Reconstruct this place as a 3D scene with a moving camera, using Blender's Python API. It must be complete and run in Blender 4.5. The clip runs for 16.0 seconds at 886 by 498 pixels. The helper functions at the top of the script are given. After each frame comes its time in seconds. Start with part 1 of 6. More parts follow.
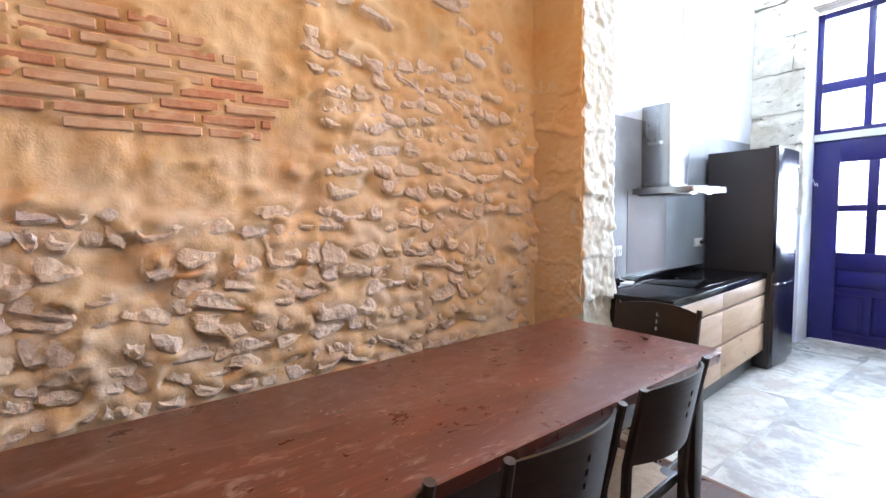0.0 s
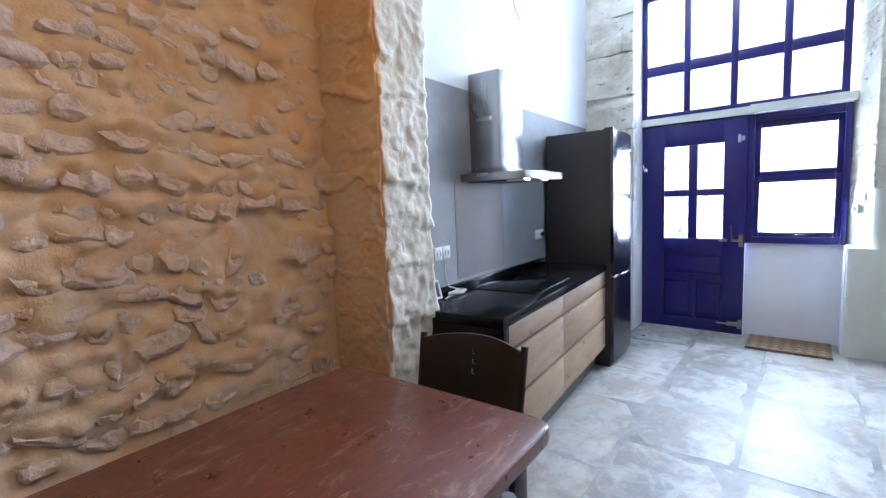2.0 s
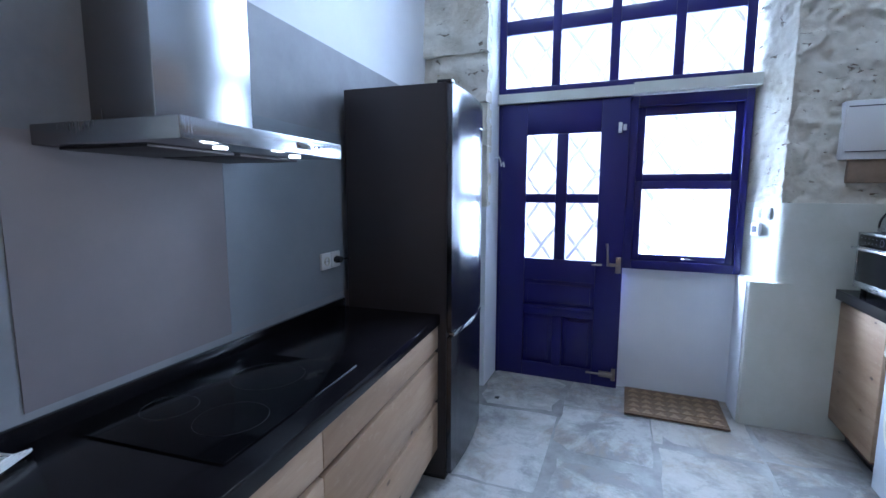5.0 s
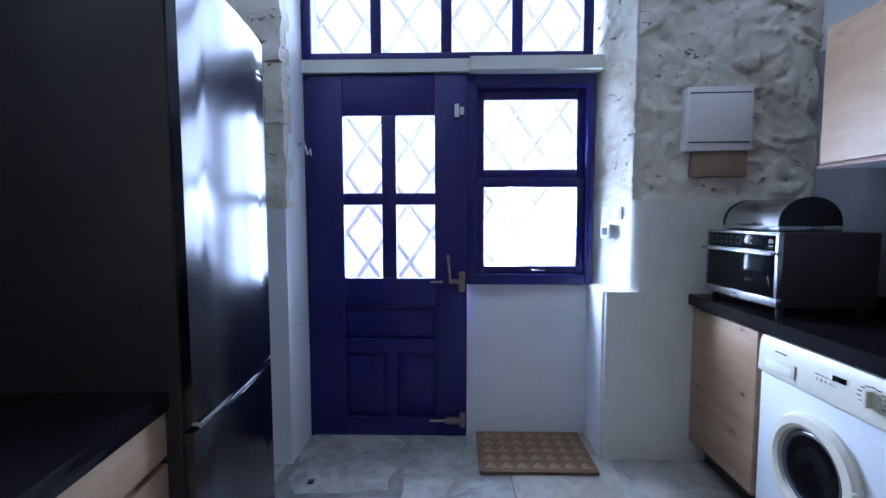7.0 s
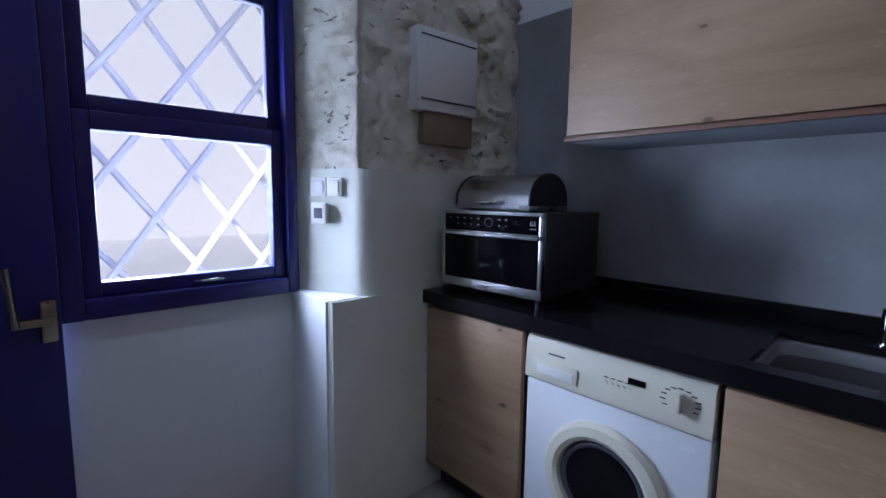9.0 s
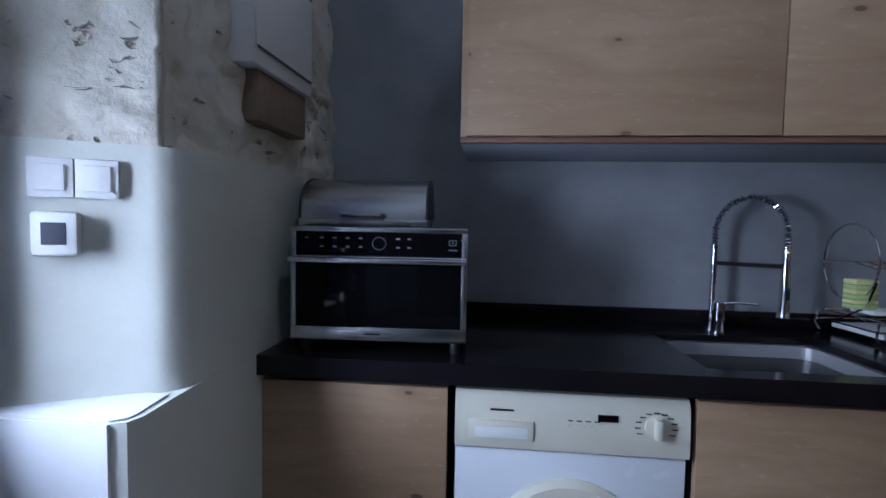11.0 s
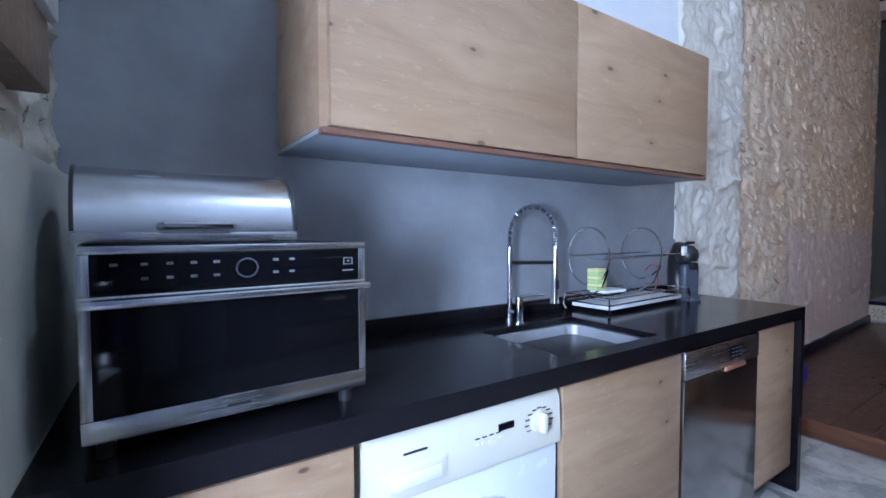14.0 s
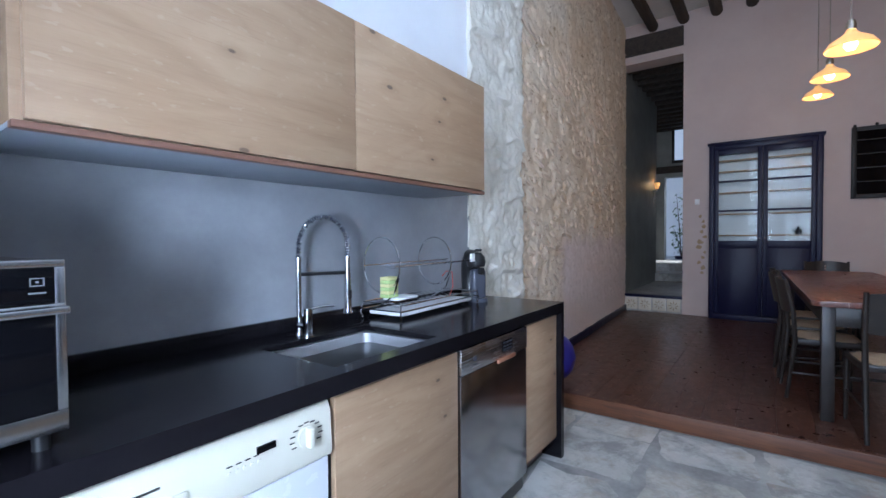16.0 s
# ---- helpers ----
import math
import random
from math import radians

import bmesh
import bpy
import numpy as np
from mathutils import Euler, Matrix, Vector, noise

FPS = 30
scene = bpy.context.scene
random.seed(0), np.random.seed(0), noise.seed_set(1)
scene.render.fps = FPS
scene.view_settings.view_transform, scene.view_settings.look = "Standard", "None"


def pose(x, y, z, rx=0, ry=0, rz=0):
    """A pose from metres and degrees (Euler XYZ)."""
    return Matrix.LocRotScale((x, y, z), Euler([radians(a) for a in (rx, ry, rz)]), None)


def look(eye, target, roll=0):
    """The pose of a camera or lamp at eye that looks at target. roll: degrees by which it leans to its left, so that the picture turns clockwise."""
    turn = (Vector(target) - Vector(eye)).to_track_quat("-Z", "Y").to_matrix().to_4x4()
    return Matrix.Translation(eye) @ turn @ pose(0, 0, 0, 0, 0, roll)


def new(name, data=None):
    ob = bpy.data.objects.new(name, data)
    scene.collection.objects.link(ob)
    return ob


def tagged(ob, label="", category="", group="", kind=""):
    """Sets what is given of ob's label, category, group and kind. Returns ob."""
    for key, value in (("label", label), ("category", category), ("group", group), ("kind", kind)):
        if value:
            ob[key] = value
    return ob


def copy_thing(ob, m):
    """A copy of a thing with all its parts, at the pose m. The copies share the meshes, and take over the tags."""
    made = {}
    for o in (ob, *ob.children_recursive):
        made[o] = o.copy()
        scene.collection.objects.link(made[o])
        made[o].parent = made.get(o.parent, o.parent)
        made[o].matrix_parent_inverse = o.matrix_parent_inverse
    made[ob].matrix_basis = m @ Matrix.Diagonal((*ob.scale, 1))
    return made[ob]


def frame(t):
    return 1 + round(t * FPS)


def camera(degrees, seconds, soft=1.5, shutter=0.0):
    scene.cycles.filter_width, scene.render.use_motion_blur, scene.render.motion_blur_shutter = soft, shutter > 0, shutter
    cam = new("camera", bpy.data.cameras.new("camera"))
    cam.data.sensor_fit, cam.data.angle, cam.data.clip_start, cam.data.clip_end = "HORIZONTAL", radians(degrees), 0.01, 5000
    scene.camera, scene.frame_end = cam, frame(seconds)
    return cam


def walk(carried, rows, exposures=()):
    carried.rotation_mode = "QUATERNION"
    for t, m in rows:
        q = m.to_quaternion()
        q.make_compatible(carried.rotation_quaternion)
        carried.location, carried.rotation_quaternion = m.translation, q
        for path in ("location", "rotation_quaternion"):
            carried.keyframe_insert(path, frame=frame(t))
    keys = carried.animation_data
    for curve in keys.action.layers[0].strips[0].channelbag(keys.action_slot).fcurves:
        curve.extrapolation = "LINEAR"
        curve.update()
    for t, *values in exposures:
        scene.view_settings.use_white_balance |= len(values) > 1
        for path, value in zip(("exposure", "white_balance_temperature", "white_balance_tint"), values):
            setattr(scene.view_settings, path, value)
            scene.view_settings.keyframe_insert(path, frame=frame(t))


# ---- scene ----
cam = camera(89.1, 16.0)
PATH = [
    (0, (1.602, -0.123, 1.45), (2.744, 1.511, 1.294), -1.2),
    (0.5, (1.754, 0.0, 1.469), (3.129, 1.444, 1.308), -2.4),
    (1, (1.946, 0.077, 1.447), (3.428, 1.405, 1.251), -3.3),
    (1.5, (2.227, 0.141, 1.469), (3.713, 1.466, 1.283), -2.4),
    (2, (2.515, 0.194, 1.46), (4.057, 1.449, 1.243), -2.5),
    (2.5, (2.839, 0.254, 1.463), (4.482, 1.376, 1.259), -1.9),
    (3, (3.167, 0.294, 1.447), (4.825, 1.4, 1.282), -1.3),
    (3.2, (3.296, 0.309, 1.464), (4.948, 1.425, 1.302), 0.1),
    (5.3, (4.324, 0.667, 1.458), (6.205, 1.308, 1.228), -0.4),
    (5.5, (4.386, 0.659, 1.436), (6.293, 1.225, 1.227), -0.8),
    (6, (4.567, 0.7, 1.319), (6.504, 1.154, 1.11), -0.6),
    (6.5, (4.763, 0.723, 1.339), (6.735, 1.024, 1.195), -0.1),
    (7, (5.084, 0.733, 1.319), (7.079, 0.782, 1.175), -0.1),
    (7.5, (5.32, 0.743, 1.316), (7.282, 0.431, 1.085), 1.4),
    (8, (5.572, 0.768, 1.3), (7.393, -0.016, 1.042), -0.0),
    (8.5, (5.785, 0.763, 1.285), (7.461, -0.312, 1.09), 0.9),
    (9, (6.034, 0.726, 1.301), (7.482, -0.635, 1.074), 0.8),
    (9.2, (6.119, 0.714, 1.297), (7.504, -0.714, 1.091), 0.2),
    (11.3, (7.083, 0.591, 1.257), (6.913, -1.399, 1.153), 1.3),
    (11.5, (7.202, 0.57, 1.253), (6.796, -1.387, 1.164), 1.3),
    (12, (7.221, 0.496, 1.267), (6.635, -1.416, 1.246), 1.1),
    (12.5, (7.256, 0.394, 1.274), (6.54, -1.472, 1.205), 0.3),
    (13, (7.297, 0.33, 1.275), (6.37, -1.441, 1.192), -0.1),
    (13.5, (7.328, 0.303, 1.271), (6.33, -1.428, 1.192), 0.2),
    (14, (7.307, 0.315, 1.277), (6.193, -1.345, 1.195), 0.0),
    (14.5, (7.27, 0.341, 1.28), (6.022, -1.22, 1.204), 0.0),
    (15, (7.233, 0.369, 1.285), (5.846, -1.07, 1.222), 0.2),
    (15.5, (7.201, 0.406, 1.288), (5.693, -0.908, 1.237), -0.3),
    (16, (7.171, 0.453, 1.286), (5.549, -0.717, 1.237), -0.4),
]

# Exposure in stops along the walk, with the white balance.
LIGHT_STEPS = [(0.0, 1.88, 5850, 11), (1.5, 1.27, 5650, 11), (3.0, 0.78, 5350, 10), (5.5, 0.17, 5050, 12), (7.0, -0.12, 5150, 15), (9.0, -1.1, 5450, 17), (11.5, -1.2, 5450, 16), (12.5, -0.45, 5250, 16), (13.0, 0.0, 5150, 16), (14.0, 0.28, 5100, 14), (16.0, 0.36, 5400, 11)]
walk(cam, [(t, look(eye, target, roll)) for t, eye, target, roll in PATH], LIGHT_STEPS)

# ---- world and lamps ----
world = bpy.data.worlds.new("world")
scene.world = world
world.use_nodes = True
_nt = world.node_tree
_sky = _nt.nodes.new("ShaderNodeTexSky")
_sky.sky_type = "NISHITA"
_sky.sun_disc = False
_sky.sun_elevation, _sky.sun_rotation = radians(54), radians(280)
_nt.links.new(_sky.outputs[0], _nt.nodes["Background"].inputs[0])
_nt.nodes["Background"].inputs[1].default_value = 0.15

_sun = bpy.data.lights.new("sun", "SUN")
_sun.energy, _sun.angle, _sun.color = 5.0, radians(0.5), (1.0, 0.95, 0.88)
sun = new("sun", _sun)
sun.matrix_world = look((-4, 3, 22), (12, 0.2, 0))


def area_lamp(name, m, width, height, watts, colour):
    data = bpy.data.lights.new(name, "AREA")
    data.shape, data.size, data.size_y, data.energy, data.color = "RECTANGLE", width, height, watts, colour
    ob = new(name, data)
    ob.matrix_world = m
    return ob


def point_lamp(name, place, watts, colour, radius=0.04):
    data = bpy.data.lights.new(name, "POINT")
    data.energy, data.color, data.shadow_soft_size = watts, colour, radius
    ob = new(name, data)
    ob.location = place
    return ob


# area lamps for the street's daylight in the door's and windows' opening; dim daylight at the far end of the hall
area_lamp("street_light", look((7.87, 0.78, 2.1), (0.0, 0.78, 1.9)), 1.65, 2.9, 185, (0.80, 0.89, 1.0))
# Fill lamp added behind the casement, aimed at the jamb to brighten it.
area_lamp("casement_fill", look((8.03, 0.36, 1.34), (7.60, -0.16, 1.02)), 0.3, 0.7, 70, (0.80, 0.89, 1.0))
area_lamp("hall_end_light", look((-7.4, -1.0, 2.2), (-2.0, -1.0, 0.8)), 0.8, 1.6, 5, (0.9, 0.95, 1.0))
PENDANTS = [(3.55, 0.845, 2.44), (2.34, 0.85, 2.60), (1.15, 0.856, 2.745)]
for _p in PENDANTS:
    point_lamp("pendant_bulb", (_p[0], _p[1], _p[2] - 0.03), 3.6, (1.0, 0.62, 0.28), 0.03)
# added cool light, inferred from the shadows of the wall cabinet and the microwave; its place is assumed
point_lamp("inferred_kitchen_light", (5.95, 0.95, 4.40), 50, (0.78, 0.89, 1.0), 0.05)
point_lamp("sconce_bulb", (-3.05, -1.38, 2.36), 1.5, (1.0, 0.6, 0.25), 0.04)
for _x, _y in ((4.98, 1.60), (5.22, 1.615)):
    point_lamp("hood_bulb", (_x, _y - 0.08, 1.53), 0.25, (1.0, 0.97, 0.9), 0.02)


# ---- materials ----
class Mat:
    """A node material with a few short hands."""

    def __init__(self, name, base=(0.5, 0.5, 0.5), rough=0.5, metal=0.0):
        self.m = bpy.data.materials.new(name)
        self.m.use_nodes = True
        self.t = self.m.node_tree
        self.n, self.l = self.t.nodes, self.t.links
        self.b = self.n["Principled BSDF"]
        self.b.inputs["Base Color"].default_value = (*base, 1)
        self.b.inputs["Roughness"].default_value = rough
        self.b.inputs["Metallic"].default_value = metal
        self._co = None

    def node(self, kind, **kw):
        nd = self.n.new(kind)
        for k, v in kw.items():
            nd.inputs[k.replace("_", " ")].default_value = v
        return nd

    def world_co(self, scale=(1, 1, 1)):
        g = self.n.new("ShaderNodeNewGeometry")
        mp = self.n.new("ShaderNodeMapping")
        mp.inputs["Scale"].default_value = scale
        self.l.new(g.outputs["Position"], mp.inputs["Vector"])
        return mp.outputs[0]

    def object_co(self, scale=(1, 1, 1), random_shift=True):
        tc = self.n.new("ShaderNodeTexCoord")
        mp = self.n.new("ShaderNodeMapping")
        mp.inputs["Scale"].default_value = scale
        self.l.new(tc.outputs["Object"], mp.inputs["Vector"])
        if random_shift:
            oi = self.n.new("ShaderNodeObjectInfo")
            mu = self.n.new("ShaderNodeMath")
            mu.operation = "MULTIPLY"
            mu.inputs[1].default_value = 37.0
            self.l.new(oi.outputs["Random"], mu.inputs[0])
            self.l.new(mu.outputs[0], mp.inputs["Location"])
        return mp.outputs[0]

    def noise(self, co, scale, detail=5.0, rough=0.6, distort=0.0):
        nd = self.node("ShaderNodeTexNoise", Scale=scale, Detail=detail, Roughness=rough, Distortion=distort)
        self.l.new(co, nd.inputs["Vector"])
        return nd.outputs["Fac"]

    def voronoi(self, co, scale, feature="F1", rnd=1.0):
        nd = self.node("ShaderNodeTexVoronoi", Scale=scale, Randomness=rnd)
        nd.feature = feature
        self.l.new(co, nd.inputs["Vector"])
        return nd.outputs["Distance"]

    def ramp(self, fac, stops):
        nd = self.n.new("ShaderNodeValToRGB")
        els = nd.color_ramp.elements
        while len(els) < len(stops):
            els.new(0.5)
        for e, (p, c) in zip(els, stops):
            e.position = p
            e.color = (*c, 1) if len(c) == 3 else c
        self.l.new(fac, nd.inputs["Fac"])
        return nd.outputs["Color"]

    def mix(self, fac, a, b, mode="MIX"):
        nd = self.n.new("ShaderNodeMix")
        nd.data_type = "RGBA"
        nd.blend_type = mode
        for sock, v in ((nd.inputs[0], fac), (nd.inputs[6], a), (nd.inputs[7], b)):
            if isinstance(v, (int, float)):
                sock.default_value = v
            elif isinstance(v, tuple):
                sock.default_value = (*v, 1)
            else:
                self.l.new(v, sock)
        return nd.outputs[2]

    def math(self, op, a, b=0.0):
        nd = self.n.new("ShaderNodeMath")
        nd.operation = op
        for sock, v in zip(nd.inputs, (a, b)):
            if isinstance(v, (int, float)):
                sock.default_value = v
            else:
                self.l.new(v, sock)
        return nd.outputs[0]

    def split(self, co):
        nd = self.n.new("ShaderNodeSeparateXYZ")
        self.l.new(co, nd.inputs[0])
        return nd.outputs

    def step(self, value, low, high):
        nd = self.n.new("ShaderNodeMapRange")
        nd.inputs[1].default_value, nd.inputs[2].default_value = low, high
        self.l.new(value, nd.inputs[0])
        return nd.outputs[0]

    def random(self):
        return self.n.new("ShaderNodeObjectInfo").outputs["Random"]

    def color(self, sock):
        self.l.new(sock, self.b.inputs["Base Color"])
        return self

    def rough(self, sock):
        self.l.new(sock, self.b.inputs["Roughness"])
        return self

    def bump(self, height, strength=0.3, distance=0.01):
        nd = self.n.new("ShaderNodeBump")
        nd.inputs["Strength"].default_value, nd.inputs["Distance"].default_value = strength, distance
        self.l.new(height, nd.inputs["Height"])
        self.l.new(nd.outputs[0], self.b.inputs["Normal"])
        return self


def speckled(name, a, b, scale=6.0, rough=0.7, bump=0.2, depth=0.004, fine=60.0, metal=0.0):
    """A surface of two near colours with large clouds and fine grain."""
    m = Mat(name, a, rough, metal)
    co = m.world_co()
    big, small = m.noise(co, scale, 6, 0.62), m.noise(co, fine, 3, 0.6)
    m.color(m.mix(m.math("MULTIPLY", small, 0.25), m.ramp(big, [(0.32, a), (0.68, b)]), a))
    m.bump(m.math("ADD", big, m.math("MULTIPLY", small, 0.5)), bump, depth)
    m.rough(m.step(small, -1.0, 1.6) if rough > 0.75 else m.math("ADD", m.math("MULTIPLY", big, 0.16), rough - 0.08))
    return m.m


def wood(name, light, dark, axis="x", grain=1.0, rough=0.5, knots=0.0, shift=True):
    """Boards whose grain runs along an axis of the object."""
    m = Mat(name, light, rough)
    long = {"x": (0.9, 9, 9), "y": (9, 0.9, 9), "z": (9, 9, 0.9)}[axis]
    co = m.object_co(tuple(v * grain for v in long), shift)
    wave = m.noise(co, 2.2, 8, 0.62, 1.1)
    fine = m.noise(m.object_co(tuple(v * grain for v in {"x": (3, 70, 70), "y": (70, 3, 70), "z": (70, 70, 3)}[axis]), shift), 2.0, 3, 0.6)
    mid = tuple((p + q) / 2 for p, q in zip(light, dark))
    c = m.ramp(wave, [(0.3, dark), (0.45, mid), (0.62, light)])
    c = m.mix(m.step(fine, 0.56, 0.75), c, dark)
    if knots:
        kco = m.object_co({"x": (2.0, 5, 5), "y": (5, 2.0, 5), "z": (5, 5, 2.0)}[axis], shift)
        k = m.voronoi(kco, 1.0)
        kd = tuple(v * 0.35 for v in dark)
        c = m.mix(m.math("MULTIPLY", m.step(k, 0.16, 0.05), knots), c, kd)
    m.color(c)
    m.bump(m.math("ADD", wave, fine), 0.12, 0.002)
    m.rough(m.math("ADD", m.math("MULTIPLY", fine, 0.2), rough - 0.1))
    return m.m


def plain(name, base, rough=0.5, metal=0.0, coat=0.0, grain=0.0, scale=200.0):
    m = Mat(name, base, rough, metal)
    m.b.inputs["Coat Weight"].default_value = coat
    co = m.object_co((1, 1, 1))
    n = m.noise(co, 7.0, 5, 0.6)
    m.rough(m.math("ADD", m.math("MULTIPLY", n, 0.14), max(0.02, rough - 0.07)))
    m.color(m.mix(m.math("MULTIPLY", n, 0.3), base, tuple(v * 0.8 for v in base)))
    if grain:
        m.bump(m.noise(co, scale, 2, 0.5), grain, 0.001)
    return m.m


def brushed(name, base, rough, axis="x", metal=1.0):
    m = Mat(name, base, rough, metal)
    s = {"x": (2, 260, 260), "y": (260, 2, 260), "z": (260, 260, 2)}[axis]
    n = m.noise(m.object_co(s), 1.0, 3, 0.6)
    big = m.noise(m.object_co((1, 1, 1)), 3.0, 4, 0.5)
    m.rough(m.math("ADD", m.math("MULTIPLY", n, 0.03), m.math("ADD", m.math("MULTIPLY", big, 0.08), rough - 0.05)))
    m.color(m.mix(m.math("MULTIPLY", big, 0.5), base, tuple(v * 0.8 for v in base)))
    return m.m


def ochre_mortar(m, co):
    n = m.noise(co, 2.4, 5, 0.6)
    f = m.noise(co, 26, 4, 0.6)
    c = m.ramp(n, [(0.28, (0.64, 0.34, 0.13)), (0.5, (0.68, 0.46, 0.24)), (0.72, (0.71, 0.54, 0.34))])
    wash = m.math("MULTIPLY", m.step(m.noise(co, 5.5, 7, 0.7, 0.4), 0.36, 0.58), m.step(m.math("ADD", m.split(co)[2], m.math("MULTIPLY", n, 0.5)), 2.7, 1.5))
    c = m.mix(m.math("MULTIPLY", wash, 0.8), c, (0.70, 0.57, 0.45))
    return m.mix(m.math("MULTIPLY", f, 0.25), c, (0.60, 0.33, 0.13))


def mat_mortar():
    m = Mat("ochre_mortar", rough=0.9)
    co = m.world_co()
    m.color(ochre_mortar(m, co))
    m.bump(m.math("ADD", m.noise(co, 14, 6, 0.65), m.math("MULTIPLY", m.noise(co, 90, 3, 0.6), 0.4)), 0.5, 0.01)
    return m.m


def mat_rubble(name, face_a, face_b, edge):
    """Rubble stone: a bare face and mortar or limewash smeared over its flanks."""
    m = Mat(name, face_a, 0.88)
    co = m.world_co()
    n = m.noise(co, 11, 7, 0.7)
    v = m.voronoi(co, 30)
    c = m.ramp(n, [(0.30, face_b), (0.52, face_a), (0.75, tuple(min(0.8, q * 1.25) for q in face_a))])
    c = m.mix(m.math("MULTIPLY", m.step(v, 0.12, 0.0), 0.45), c, tuple(q * 0.45 for q in face_b))
    c = m.mix(m.math("MULTIPLY", m.random(), 0.6), c, edge)
    ob = m.object_co((1, 1, 1), False)
    z = m.split(ob)[2]
    rim = m.step(m.math("ADD", z, m.math("MULTIPLY", n, 0.7)), 0.98, 0.5)
    c = m.mix(m.math("MULTIPLY", rim, 0.92), c, edge)
    m.color(c)
    m.bump(m.math("ADD", n, m.math("MULTIPLY", v, 0.35)), 1.0, 0.020)
    return m.m


def mat_ashlar():
    """Pale soft stone of the piers and jambs; ochre paint on the dining room's side; smooth pale plaster low down by the street."""
    m = Mat("pale_soft_stone", (0.6, 0.55, 0.45), 0.85)
    co = m.world_co()
    n, f, v = m.noise(co, 4.5, 5, 0.55), m.noise(co, 40, 5, 0.65), m.voronoi(co, 24)
    c = m.ramp(n, [(0.30, (0.52, 0.49, 0.41)), (0.5, (0.64, 0.62, 0.54)), (0.72, (0.72, 0.70, 0.63))])
    c = m.mix(m.math("MULTIPLY", m.step(v, 0.10, 0.0), 0.3), c, (0.30, 0.23, 0.15))
    c = m.mix(m.math("MULTIPLY", m.random(), 0.25), c, (0.66, 0.64, 0.57))
    x, y, z = m.split(co)
    street = m.step(x, 6.5, 7.0)
    stain = m.step(m.noise(co, 2.4, 7, 0.68, 0.5), 0.50, 0.66)
    c = m.mix(m.math("MULTIPLY", m.math("MULTIPLY", street, stain), 0.6), c, (0.34, 0.29, 0.20))
    # Hollows of the eroded stone, their shade put into the colour.
    pit = m.step(m.noise(m.world_co((1, 1, 1.7)), 17, 3, 0.5, 0.8), 0.64, 0.72)
    c = m.mix(m.math("MULTIPLY", m.math("MULTIPLY", street, pit), 0.8), c, (0.17, 0.12, 0.08))
    edge = m.step(m.math("ADD", x, m.math("MULTIPLY", m.noise(co, 5, 4), 0.10)), 4.005, 3.998)
    north = m.step(y, 0.0, 0.1)
    c = m.mix(m.math("MULTIPLY", edge, north), c, ochre_mortar(m, co))
    m.color(c)
    m.bump(m.math("SUBTRACT", m.math("ADD", m.math("ADD", n, m.math("MULTIPLY", f, 0.4)), m.math("MULTIPLY", v, 0.3)), m.math("MULTIPLY", m.math("MULTIPLY", street, pit), 1.2)), 0.8, 0.014)
    return m.m


def mat_slab():
    m = Mat("worn_floor_slab", rough=0.62)
    co = m.world_co()
    ob = m.object_co((1, 1, 1))
    n, g, f = m.noise(ob, 2.3, 8, 0.65, 0.2), m.noise(co, 1.1, 5, 0.6), m.noise(co, 42, 4, 0.65)
    c = m.ramp(n, [(0.25, (0.25, 0.245, 0.23)), (0.45, (0.36, 0.36, 0.345)), (0.62, (0.45, 0.45, 0.43)), (0.80, (0.44, 0.41, 0.35))])
    c = m.mix(m.math("MULTIPLY", m.step(m.noise(co, 1.9, 8, 0.72, 0.4), 0.48, 0.56), 0.8), c, (0.17, 0.172, 0.175))
    c = m.mix(m.math("MULTIPLY", m.step(m.noise(m.world_co((1, 1.3, 1)), 2.6, 8, 0.7, 0.3), 0.50, 0.60), 0.65), c, (0.27, 0.22, 0.17))
    c = m.mix(m.math("MULTIPLY", m.step(m.noise(co, 1.3, 8, 0.7, 0.3), 0.50, 0.60), 0.6), c, (0.58, 0.58, 0.56))
    c = m.mix(m.math("MULTIPLY", m.random(), 0.38), c, (0.43, 0.38, 0.31))
    fine = m.noise(co, 6.5, 8, 0.75, 0.6)
    c = m.mix(m.math("MULTIPLY", m.step(fine, 0.50, 0.64), 0.45), c, (0.15, 0.15, 0.145))
    c = m.mix(m.math("MULTIPLY", f, 0.12), c, (0.50, 0.50, 0.48))
    m.b.inputs["Specular IOR Level"].default_value = 0.28
    m.color(c)
    m.rough(m.math("ADD", m.math("MULTIPLY", n, 0.35), 0.34))
    m.bump(m.math("ADD", n, m.math("MULTIPLY", f, 0.25)), 0.3, 0.006)
    return m.m


